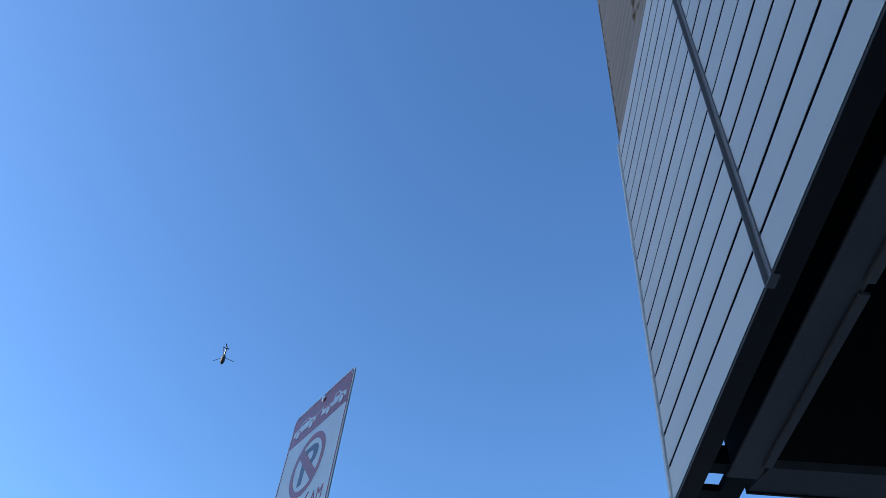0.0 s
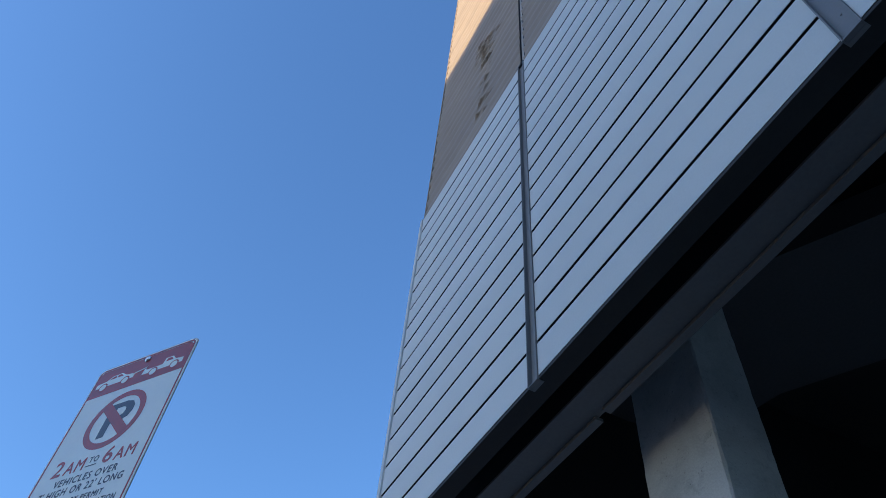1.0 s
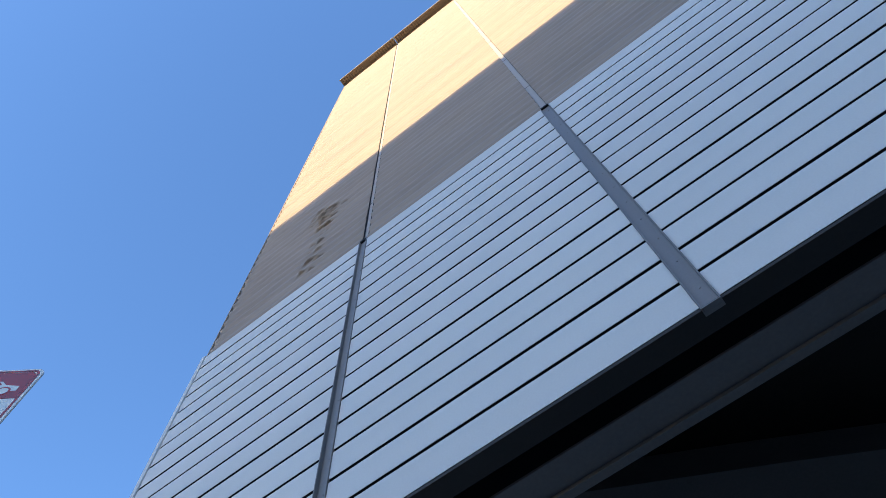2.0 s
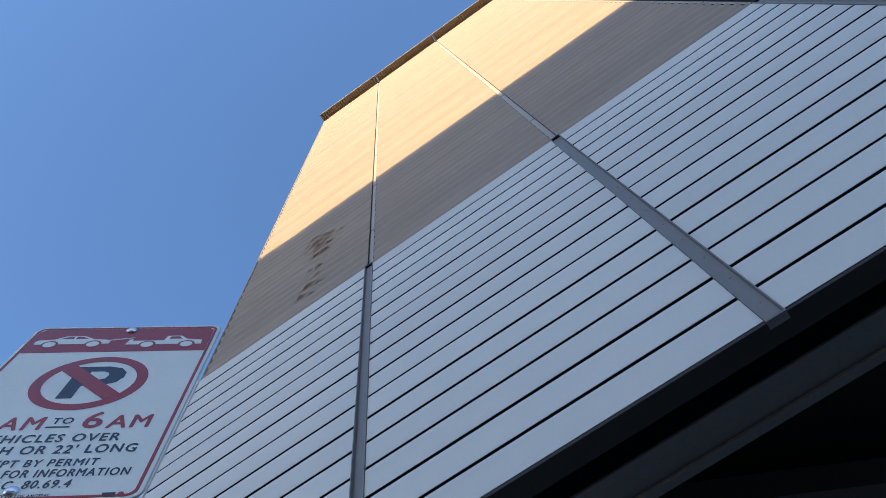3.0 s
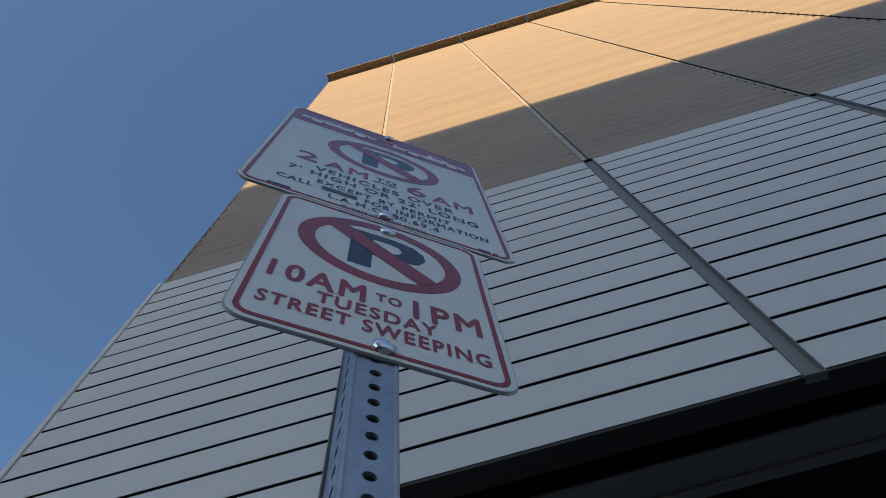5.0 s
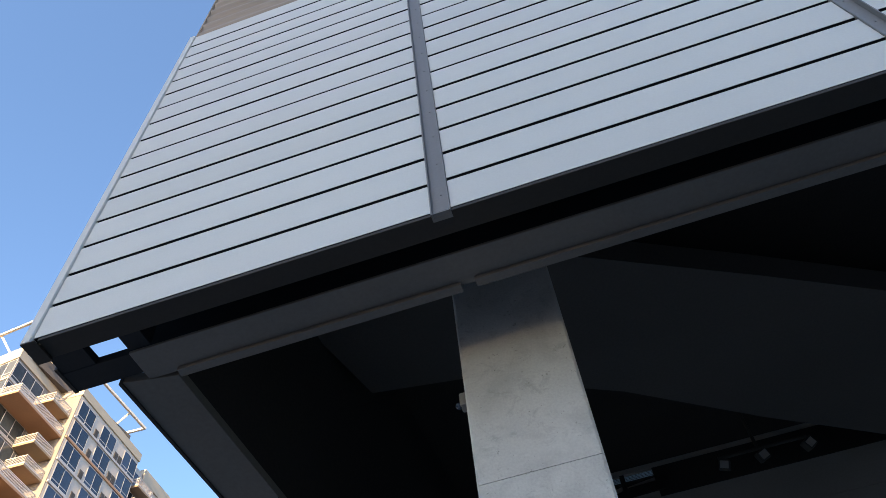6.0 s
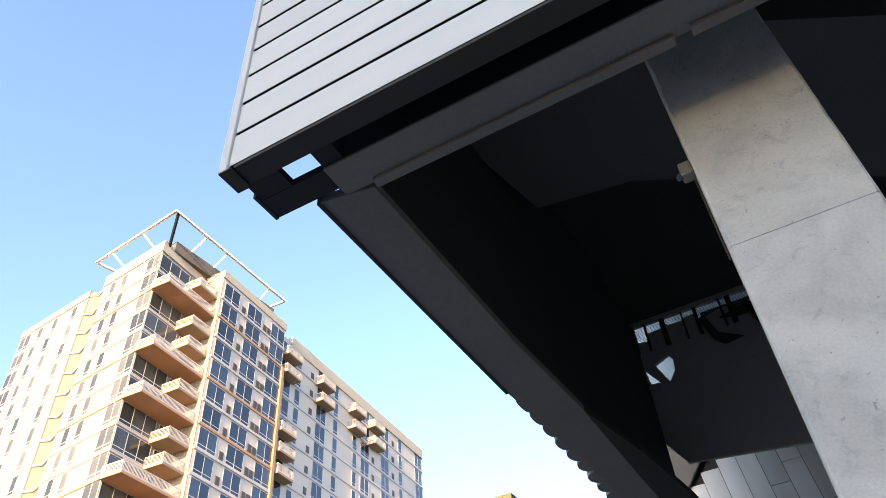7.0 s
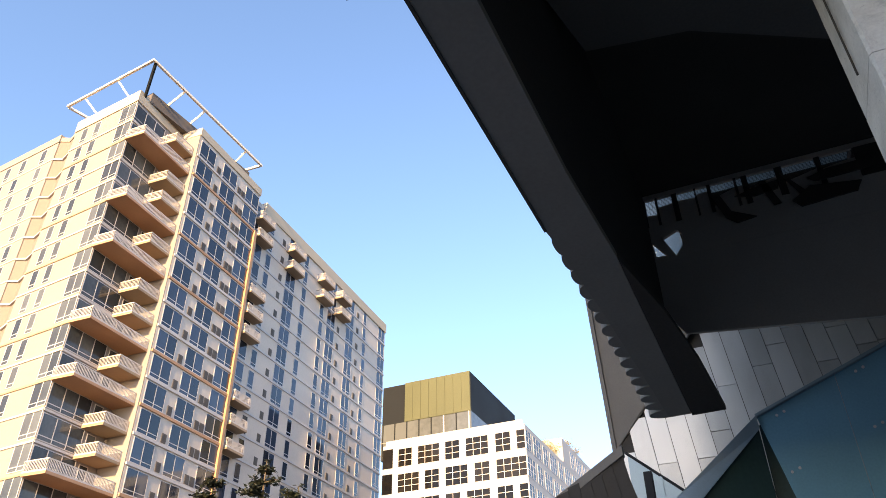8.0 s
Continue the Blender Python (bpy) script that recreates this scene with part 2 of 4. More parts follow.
# ---- the near building: facade screen ----
BAY, ZB, P, ROWS, X0, NB = 2.943, 5.1, 0.351, 16, -2.885, 9
ZJ = ZB + ROWS * P
ZR = 33.6
XB = -BAY  # first bay is a little narrower, cut off at the corner
CUT = X0 - XB
END = XB + NB * BAY
wall = thing("wall_south", "tall facade of grey metal planks below beige corrugated sheet", "facade", kind="structure")
tagged(part("backing", boxed(X0 + 0.03, END, 0.05, 0.165, ZB + 0.02, ZJ - 0.005), M_GAP, wall))
tagged(part("bottom_edge", boxed(X0 + 0.05, END, 0.004, 0.172, ZB - 0.012, ZB + 0.018, bevel=0.004), M_FASCIA, wall), "charcoal underside edge of the facade")


# buckled spots of the first sheet: place, height, half width, lift
DENTS = [(-1.28, 14.17, 0.15, 0.07), (-1.45, 14.05, 0.10, 0.05), (-1.18, 13.83, 0.14, 0.08), (-1.38, 13.58, 0.10, 0.06), (-1.12, 13.52, 0.13, 0.09), (-1.15, 13.12, 0.13, 0.11),
         (-1.22, 12.46, 0.07, 0.08), (-1.22, 12.12, 0.09, 0.05), (-1.15, 11.70, 0.12, 0.07), (-1.25, 11.40, 0.07, 0.08), (-0.90, 13.84, 0.10, 0.07), (-1.10, 12.80, 0.09, 0.04)]


def corrugated(width, nx, dents, lo=0.045):
    """A sheet with horizontal waves from the joint to the parapet, buckled where dents is set."""
    pitch, per = 0.30, 20 if dents else 8
    n = int((ZR - ZJ) / pitch * per)
    zs = [ZJ + (ZR - ZJ) * i / n for i in range(n + 1)]
    verts, faces = [], []
    for z in zs:
        y0 = 0.015 * math.cos(2 * math.pi * (z - ZJ) / pitch)
        for i in range(nx + 1):
            x = lo + (width - 0.045 - lo) * i / nx
            y = y0 * (1.0 + 0.5 * noise.noise(Vector((x * 0.9, 3.1, z * 2.3))))
            if dents:
                y += 0.012 * noise.noise(Vector((x * 1.5, 7.7, z * 1.2)))
                for dx, dz, hw, lift in DENTS:
                    for ex, ez in ((0.0, 0.0), (0.2, -0.15)):
                        v = (z - dz - ez - 0.15 * (x + XB - dx)) / 0.06
                        if 0.0 < v < 1.0:
                            y -= 0.6 * lift * (1.0 - v) * math.exp(-((x + XB - dx - ex) / (hw * 0.9)) ** 2)
            verts.append((x, y + 0.03, z))
    w = nx + 1
    for j in range(n):
        for i in range(nx):
            a = j * w + i
            faces.append((a, a + 1, a + 1 + w, a + w))
    me = bpy.data.meshes.new("corrugated_sheet")
    me.from_pydata(verts, [], faces)
    me.materials.append(M_BEIGE)
    for poly in me.polygons:
        poly.use_smooth = True
    return me


sheet_dented, sheet = corrugated(BAY, 90, True, CUT + 0.012), corrugated(BAY, 14, False)
cop = bmesh.new()
for y0 in (-0.30, -0.02):
    box(cop, 0.015, BAY - 0.015, y0, y0 + 0.04, ZR, ZR + 0.12, bevel=0.008)
for k in range(24):
    box(cop, 0.03 + k * 0.12, 0.09 + k * 0.12, -0.262, -0.018, ZR + 0.03, ZR + 0.07)
box(cop, 0.015, BAY - 0.015, -0.29, 0.35, ZR + 0.121, ZR + 0.2, bevel=0.01)
coping = mesh_of("coping", cop, M_COPING)
bat = bmesh.new()
prism([(-0.064, 0.05), (-0.064, -0.012), (-0.056, -0.012), (-0.054, 0.022), (0.054, 0.022), (0.056, -0.012), (0.064, -0.012), (0.064, 0.05)], (ZB - 0.018, ZJ - 0.012), "z", bm=bat)
box(bat, -0.0535, 0.0535, -0.010, 0.0215, ZB - 0.016, ZB - 0.008)
for k in range(14):
    rod(bat, (0.012, 0.023, ZB + 0.22 + k * 0.4), (0.012, 0.018, ZB + 0.22 + k * 0.4), 0.007, 8)
batten = mesh_of("batten", bat, M_TRIM)
seam = boxed(-0.047, 0.047, 0.054, 0.074, ZJ + 0.0, ZR, bevel=0.003)
# Black side walls: the shade inside the seam channel is put into the colour.
for sx in (-1, 1):
    box(seam, *sorted((sx * 0.047, sx * 0.0435)), 0.03, 0.054, ZJ + 0.035, ZR, 1)
for k in range(8):
    box(seam, -0.043, 0.043, 0.051, 0.054, ZJ + 1.7 + k * 2.9, ZJ + 1.715 + k * 2.9, 1)
seam_strip = mesh_of("seam_strip", seam, M_SEAM, M_GAP)
foot = mesh_of("seam_foot", boxed(-0.06, 0.06, -0.004, 0.06, ZJ - 0.012, ZJ + 0.03), M_GAP)
for b in range(NB):
    x = XB + b * BAY
    part("corrugated_sheet", sheet_dented if b == 0 else sheet, None, wall, "beige corrugated sheet buckled by dents" if b == 0 else "", at=(x, 0, 0))
    part("coping", coping, None, wall, at=(x, 0, 0))
    if b:
        part("batten", batten, None, wall, at=(x, 0, 0))
        part("seam_strip", seam_strip, None, wall, at=(x, 0, 0))
        part("seam_foot", foot, None, wall, at=(x, 0, 0))
part("sheet_backing", boxed(X0 + 0.02, END, 0.09, 0.2, ZJ + 0.005, ZR - 0.005), M_BEIGE, wall)
t = bmesh.new()
box(t, X0 - 0.060, X0 + 0.008, -0.02, 0.045, ZB - 0.024, ZJ, bevel=0.006)
part("corner_trim", t, M_PANEL, wall, "pale grey folded corner trim")
part("corner_return", boxed(X0 - 0.056, X0 + 0.04, 0.046, 0.18, ZB - 0.022, ZJ - 0.01, bevel=0.004), M_FASCIA, wall, "charcoal return behind the corner trim")
part("drip_edge", boxed(X0 - 0.057, X0 + 0.05, -0.016, 0.18, ZB - 0.034, ZB - 0.025), M_FASCIA, wall)
part("corner_trim", boxed(X0 - 0.012, X0 + 0.012, 0.010, 0.22, ZJ + 0.002, ZR + 0.3, bevel=0.004), M_BEIGE, wall)

# ---- steel and soffit under the facade ----
under = thing("wall_edge_beam", "grey steel edge beam under the facade", "beam", kind="structure")
b = bmesh.new()
box(b, -2.36, END, 0.33, 0.60, 5.09, 5.115, bevel=0.006)
part("bottom_flange", b, M_BEAM, under)
# Web and recess carry the shade of the gap in their black colour.
part("web", boxed(-2.34, END, 0.37, 0.59, 5.116, 6.0), M_GAP, under, "web coloured black for the shade in the gap")
part("flange", boxed(-2.12, -0.05, 0.56, 0.63, 5.055, 5.085, bevel=0.004), M_BEAM, under)
part("flange", boxed(0.05, END, 0.55, 0.62, 5.055, 5.085, bevel=0.004), M_BEAM, under)
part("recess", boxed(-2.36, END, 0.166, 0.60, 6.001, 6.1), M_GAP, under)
bracket = thing("steel_outrigger", "black steel outrigger tube behind the facade corner", "steel bracket")
b = bmesh.new()
box(b, -2.88, -2.30, 0.34, 0.53, 5.10, 5.17, bevel=0.006)
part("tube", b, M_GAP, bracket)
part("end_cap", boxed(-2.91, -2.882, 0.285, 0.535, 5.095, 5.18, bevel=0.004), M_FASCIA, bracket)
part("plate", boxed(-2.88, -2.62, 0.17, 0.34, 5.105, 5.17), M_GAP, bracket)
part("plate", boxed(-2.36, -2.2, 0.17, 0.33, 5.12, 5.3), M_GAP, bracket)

soffit = thing("soffit_strip", "dark grey metal soffit strip along the building's side", "soffit", kind="structure")
OUT = [(-2.55, 0.55), (-2.535, 2.0), (-2.53, 3.5), (-2.44, 5.2), (-2.34, 8.80)]
INN = [(-2.02, 8.80), (-2.02, 8.88), (-1.54, 8.85), (-1.65, 7.02), (-1.82, 5.45), (-2.04, 4.19), (-2.12, 2.79), (-2.15, 0.63)]
part("panel", prism(OUT + [(-2.025, 8.80)] + INN[5:], (5.08, 5.16), "z"), M_SLAB, soffit)
part("inner_edge", prism([(-2.02, 8.798)] + INN[1:5] + [(-2.035, 4.25)], (5.0802, 5.158), "z"), M_DARK, soffit, "black tapering inner edge of the soffit")
part("edge_lip", prism([(-2.565, 0.545), (-2.54, 0.545), (-2.52, 3.5), (-2.545, 3.5)], (5.065, 5.2), "z"), M_FASCIA, soffit)
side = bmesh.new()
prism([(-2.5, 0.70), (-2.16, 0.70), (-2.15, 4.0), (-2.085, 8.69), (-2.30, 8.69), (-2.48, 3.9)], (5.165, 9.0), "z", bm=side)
part("wall", side, M_DARK, soffit, "inner side wall above the soffit, its shade coloured black")

# fluted sheets hanging along the outer side
flutes = thing("fluted_side_wall", "grey fluted metal sheets along the building's side", "wall", kind="structure")
k = 0
y = 0.75
while y < 8.75:
    step = 0.325
    f = min(1.0, max(0.0, (y - 3.2) / 5.4))
    ox = -2.53 + 0.23 * f
    bulge = 0.015 + 0.29 * f
    fl = bmesh.new()
    pts = [(ox + 0.05, y)] + [(ox - bulge * math.sin(a * math.pi / 10) ** 0.8, y + step * (0.5 - 0.5 * math.cos(a * math.pi / 10)) * 0.97) for a in range(0, 11)] + [(ox + 0.05, y + step * 0.97)]
    prism(pts, (5.10 + 0.006 * (k % 3), 33.3), "z", bm=fl)
    part("flute", fl, M_BEAM, flutes)
    y += step
    k += 1

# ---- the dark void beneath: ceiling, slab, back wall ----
tagged(part("ceiling", boxed(-2.5, END, 0.4, 8.76, 9.0, 9.1), M_DARK), "ceiling of the open passage, its shade coloured black", "ceiling", kind="structure")
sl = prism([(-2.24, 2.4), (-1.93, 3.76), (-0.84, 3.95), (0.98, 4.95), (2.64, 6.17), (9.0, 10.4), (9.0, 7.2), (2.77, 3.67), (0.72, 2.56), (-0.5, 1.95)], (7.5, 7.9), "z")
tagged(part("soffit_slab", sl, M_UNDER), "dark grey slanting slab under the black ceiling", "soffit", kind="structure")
tagged(part("wall_east", boxed(END - 0.3, END, 0.7, 14, 0, 9.0), M_DARK), "side wall of the passage, its shade coloured dark", "wall", kind="structure")

bw = thing("wall_north", "dark rear wall with a row of meshed openings", "wall", (-0.06, 0, 0), kind="structure")
YW = (8.7, 8.76)
w = bmesh.new()
prism([(-2.4, 6.9), (-2.11, 6.82), (-1.78, 6.30), (0.82, 5.99), (9.5, 5.3), (9.5, 7.66), (-2.4, 7.66)], YW, "y", bm=w)
box(w, -2.4, 9.5, *YW, 8.89, 8.99)
box(w, -1.45, 9.5, *YW, 7.665, 8.33)
part("rear_wall", w, M_REAR, bw)
# wall round the five-sided hole and the three-cornered one beside it
w = bmesh.new()
for ring_ in ([(-2.4, 8.33), (-1.452, 8.33), (-1.452, 8.17), (-1.59, 8.17), (-1.84, 8.06), (-2.02, 8.02), (-2.4, 8.02)], [(-1.59, 8.17), (-1.452, 8.17), (-1.452, 7.69), (-1.55, 7.86), (-1.53, 8.08)],
              [(-1.55, 7.86), (-1.452, 7.69), (-1.452, 7.662), (-1.68, 7.662), (-1.68, 7.69)], [(-1.84, 8.06), (-1.68, 7.69), (-1.68, 7.662), (-1.82, 7.662), (-1.82, 7.72), (-2.02, 8.02)],
              [(-2.4, 8.02), (-2.02, 8.02), (-1.99, 7.74), (-1.82, 7.72), (-1.82, 7.662), (-2.4, 7.662)]):
    prism(ring_, YW, "y", bm=w)
part("pierced_wall", w, M_REAR, bw)
# openings from one side to the other: left, right, lower edge at either side
CELLS = [(-2.01, -1.84, 8.58, 8.56), (-1.80, -1.56, 8.70, 8.72), (-1.47, -1.19, 8.74, 8.72), (-1.16, -0.98, 8.77, 8.78), (-0.92, -0.55, 8.60, 8.72), (-0.51, -0.43, 8.72, 8.71), (-0.34, 0.09, 8.64, 8.73), (0.20, 0.69, 8.58, 8.69), (0.77, 1.25, 8.66, 8.72)]
edge = -2.4
for x0, x1, za, zb in CELLS:
    part("post", boxed(edge, x0, 8.69, 8.74, 8.334, 8.888), M_DARK, bw)
    part("infill_panel", prism([(x0, 8.334), (x1, 8.334), (x1, zb), (x0, za)], (8.715, 8.735), "y"), M_REAR, bw)
    edge = x1
part("post", boxed(edge, 9.5, 8.69, 8.74, 8.334, 8.888), M_DARK, bw)
g = bmesh.new()
for i in range(14):
    box(g, -2.02, 1.3, 8.742, 8.746, 8.54 + i * 0.026, 8.544 + i * 0.026)
for i in range(60):
    box(g, -2.01 + i * 0.055, -2.006 + i * 0.055, 8.749, 8.755, 8.54, 8.889)
part("grating", g, M_DARK, bw, "fine black wire grating")
for pts in ([(-0.95, 8.6), (-0.82, 8.6), (-0.70, 8.22), (-0.36, 8.02), (-0.66, 7.98), (-0.80, 8.12)], [(-0.20, 8.62), (-0.10, 8.64), (0.04, 8.16), (-0.07, 8.15)], [(0.14, 8.72), (0.24, 8.58), (0.42, 8.28), (0.34, 8.24)],
            [(-0.60, 8.48), (-0.30, 8.56), (0.08, 8.60), (0.06, 8.44), (-0.3, 8.40)], [(0.2, 8.14), (0.5, 8.34), (1.2, 8.22), (1.1, 8.05), (0.3, 8.0)], [(0.5, 8.50), (0.8, 8.58), (1.5, 8.60), (1.4, 8.42), (0.6, 8.40)]):
    part("steel_brace", prism(pts, (8.62, 8.65), "y"), M_DARK, bw)

body = thing("building_body", "plain grey upper storeys behind the facade", "building", kind="structure")
part("storeys", boxed(-2.40, END, 0.66, 8.69, 9.12, ZR - 0.3), M_BEAM, body)
part("roof", boxed(-2.45, END, 0.25, 8.75, ZR - 0.295, ZR - 0.1), M_CHAR, body)

# ---- concrete column ----
col = thing("concrete_column", "square pale concrete column with a cast joint", "column", (0.143, 1.1, 0))
def shaft_mesh(z0, z1, seed):
    """A square cast shaft whose arrises are chipped and slightly wavy."""
    n = max(2, int((z1 - z0) / 0.045))
    rr = random.Random(seed)
    verts, faces = [], []
    for j in range(n + 1):
        z = z0 + (z1 - z0) * j / n
        for cx, cy, ax, ay in ((-0.378, 0, 0, 1), (-0.378, 0, 1, 0), (0.378, 0, -1, 0), (0.378, 0, 0, 1), (0.378, 0.52, 0, -1), (0.378, 0.52, -1, 0), (-0.378, 0.52, 1, 0), (-0.378, 0.52, 0, -1)):
            c = 0.013 + 0.006 * noise.noise(Vector((cx * 9, cy * 9 + seed, z * 6))) + (0.012 * rr.random() if rr.random() < 0.16 else 0.003 * rr.random())
            verts.append((cx + ax * c, cy + ay * c, z))
    for j in range(n):
        for i in range(8):
            k = (i + 1) % 8
            faces.append((j * 8 + i, j * 8 + k, j * 8 + 8 + k, j * 8 + 8 + i))
    faces += [tuple(range(7, -1, -1)), tuple(range(n * 8, n * 8 + 8))]
    me = bpy.data.meshes.new("shaft")
    me.from_pydata(verts, [], faces)
    me.materials.append(M_CONC)
    return me


part("shaft", shaft_mesh(0, 3.9055, 1), None, col)
part("shaft", shaft_mesh(3.9095, 9.0, 2), None, col)
part("joint", boxed(-0.366, 0.366, 0.012, 0.508, 3.90, 3.916), M_GAP, col)
lamp = thing("security_light", "small white security light on the column's side", "wall lamp", (-0.27, 1.3, 4.74))
lb = boxed(-0.045, 0.035, -0.03, 0.06, -0.05, 0.06, bevel=0.015)
part("housing", lb, M_TRIM, lamp)
lb = bmesh.new()
bmesh.ops.create_uvsphere(lb, u_segments=10, v_segments=6, radius=0.026, matrix=Matrix.Translation((-0.055, 0.0, -0.03)))
part("lens", lb, M_GLASS, lamp)
lb = bmesh.new()
rod(lb, (0.022, 0.05, -0.06), (0.022, 0.06, -0.72), 0.006)
part("conduit", lb, M_FASCIA, lamp)

flood = thing("ceiling_floodlight", "grey floodlights on a dark ceiling pipe", "floodlight", (2.35, 6.0, 6.75))
fb = bmesh.new()
rod(fb, (0, 0, 0.2), (0, 0, 0.76), 0.022)
rod(fb, (-0.5, 0, 0.2), (0.6, 0, 0.2), 0.022)
part("bracket", fb, M_FASCIA, flood)
for sx, tilt in ((-0.45, 20), (0.0, -25), (0.56, -35)):
    hd = part("lamp_head", boxed(-0.07, 0.07, -0.08, 0.05, -0.09, 0.04, bevel=0.02), M_FASCIA, flood, at=pose(sx, -0.02, 0.10, 25, tilt, 0))
    part("lamp_glass", boxed(-0.05, 0.05, -0.088, -0.081, -0.07, 0.02), M_ALU if sx > 0.3 else M_TRIM, hd)

# ---- zinc shingle wall, teal stair guard and louvre screen behind ----
zinc = thing("wall_zinc", "folded wall of staggered silvery zinc shingles", "metal wall", (-0.09, 0, 0), kind="structure")
part("backing", prism([(-3.68, 0), (9.5, 0), (9.5, 9.0), (-3.70, 9.0)], (12.06, 12.4), "y"), M_FASCIA, zinc)
# Same wall as the shingles; the darker grey paints the overhang's shade.
part("fold", solid([(-3.70, 12.03, 5.76), (-3.76, 11.8, 9.0), (-0.9, 11.8, 9.0), (-3.04, 12.0, 6.48)], 0.05), M_BEAM, zinc, "overhanging zinc fold, its shade put in as darker grey")
part("upper_wall", boxed(-3.7, 9.5, 12.06, 12.4, 9.004, 15.0), M_TEALCAP, zinc, "pale blue-grey upper wall")
# Added out of view to cut skylight on the upper zinc shingles.
part("passage_roof", prism([(-1.6, 9.9), (-0.9, 9.9), (-0.9, 9.6), (1.35, 9.6), (1.35, 8.77), (9.5, 8.77), (9.5, 12.05), (-1.6, 12.05)], (9.15, 9.35), "z"), M_DARK, zinc, "unseen black roof added to keep skylight off the zinc")
part("edge_trim", solid([(-3.84, 11.75, 9.0), (-3.76, 11.75, 9.0), (-3.68, 12.0, 5.72), (-3.76, 12.0, 5.72)], 0.08), M_BEAM, zinc)

guard = thing("stair_guard", "teal panelled stair guard with a pale metal cap", "stair guard", (-0.09, 0, 0))

slope = 0.395
KX, KZ = -1.09, 5.49
for i in range(5):
    xa, xb = KX + i * 1.3 + 0.004, KX + (i + 1) * 1.3 - 0.004
    xf = xa + (0.9 if i == 0 else 0.0)
    part("panel", solid([(xa, 10.6, KZ + (xa - KX) * slope), (xb, 10.6, KZ + (xb - KX) * slope), (xb, 10.6, 0.0), (xf, 10.6, 0.0), (xf, 10.6, KZ - (xf - xa) * 5.0)], 0.05), M_TEAL, guard)
    for dx in (0.30, 0.42):
        for dz in (0.14, 1.05):
            zz = KZ + (xa + dx - KX) * slope - dz
            bb = bmesh.new()
            rod(bb, (xa + dx, 10.56, zz), (xa + dx, 10.535, zz), 0.022, 10)
            part("bolt", bb, M_FRAME, guard)
part("cap", solid([(KX - 0.02, 10.53, KZ), (5.6, 10.53, KZ + (5.6 - KX) * slope), (5.6, 10.53, KZ + 0.05 + (5.6 - KX) * slope), (KX - 0.02, 10.53, KZ + 0.05)], -0.16), M_TEALCAP, guard)
part("return_panel", solid([(-2.43, 10.2, 4.30), (KX - 0.01, 10.56, KZ - 0.02), (KX - 0.01, 10.56, 0.0), (-2.43, 10.2, 0.0)], 0.05), M_GREENGLASS, guard, "dark green-grey return panel")
part("return_panel", boxed(KX, KX + 1.15, 10.66, 10.70, 0.0, KZ - 0.1), M_GREENGLASS, guard)
part("return_cap", solid([(-2.55, 10.15, 4.26), (KX, 10.53, KZ + 0.03), (KX, 10.53, KZ - 0.20), (-2.25, 10.15, 4.12)], 0.05), M_TEALCAP, guard)

glassrail = thing("glass_railing", "low glass railing with a dark handrail", "railing")
part("glass", solid([(-3.41, 11.0, 5.33), (-2.5, 11.0, 4.53), (-2.5, 11.0, 0.0), (-3.41, 11.0, 0.0)], 0.012), M_TEALCAP, glassrail)
hb = bmesh.new()
rod(hb, (-3.43, 11.0, 5.36), (-2.45, 11.0, 4.5), 0.025)
part("handrail", hb, M_GAP, glassrail)
part("post", boxed(-2.92, -2.88, 10.98, 11.02, 0.0, 4.88), M_TEALCAP, glassrail)

louvre = thing("louvre_screen", "sloping dark beam hung with curved metal slats", "louvre screen")
part("beam", solid([(-3.10, 9.0, 4.80), (-4.25, 9.0, 4.13), (-4.25, 9.0, 3.98), (-3.10, 9.0, 4.65)], 0.14), M_BEAM, louvre)
for i in range(6):
    bx = -3.12 - i * 0.17
    top = 4.74 + (bx + 3.10) * 0.585
    sb = bmesh.new()
    pts = [(bx + 0.30 * (j / 6) ** 1.6, top - j * 0.2) for j in range(7)] + [(bx - 0.18 + 0.30 * (j / 6) ** 1.6, top - 0.06 - j * 0.2) for j in range(6, -1, -1)]
    prism(pts, (8.90 - 0.012 * i, 8.96 - 0.012 * i), "y", bm=sb)
    part("slat", sb, M_FASCIA, louvre)
part("end_post", boxed(-2.86, -2.74, 8.9, 9.0, 0.0, 4.38, bevel=0.01), M_GAP, louvre)

# ---- parking signs on their post ----
SIGN_AXES = Matrix(((0.811, -0.585, 0, 0), (0.585, 0.811, 0, 0), (0, 0, 1, 0), (0, 0, 0, 1)))


def on_sign(s, z, off=0.0):
    """A pose at s along the signs' width from their edge, at height z, off metres in front."""
    drop = 0.009 * (2.85 - z)  # the post leans a little, and the signs with it
    s, off = s + drop, off + drop
    return Matrix.Translation((0.9715 + 0.811 * s + 0.585 * off, -2.4665 + 0.585 * s - 0.811 * off, z)) @ SIGN_AXES @ pose(0, 0, 0, -0.52, -0.52, 0)


def plate(w, h, r, y0, y1, bm=None, n=6):
    """An upright plate with rounded corners, centred."""
    pts = []
    for cx, cz, a0 in ((w / 2 - r, h / 2 - r, 0), (-w / 2 + r, h / 2 - r, 90), (-w / 2 + r, -h / 2 + r, 180), (w / 2 - r, -h / 2 + r, 270)):
        pts += [(cx + r * math.cos(radians(a0 + 90 * k / n)), cz + r * math.sin(radians(a0 + 90 * k / n))) for k in range(n + 1)]
    return prism(pts, (y0, y1), "y", bm=bm), pts


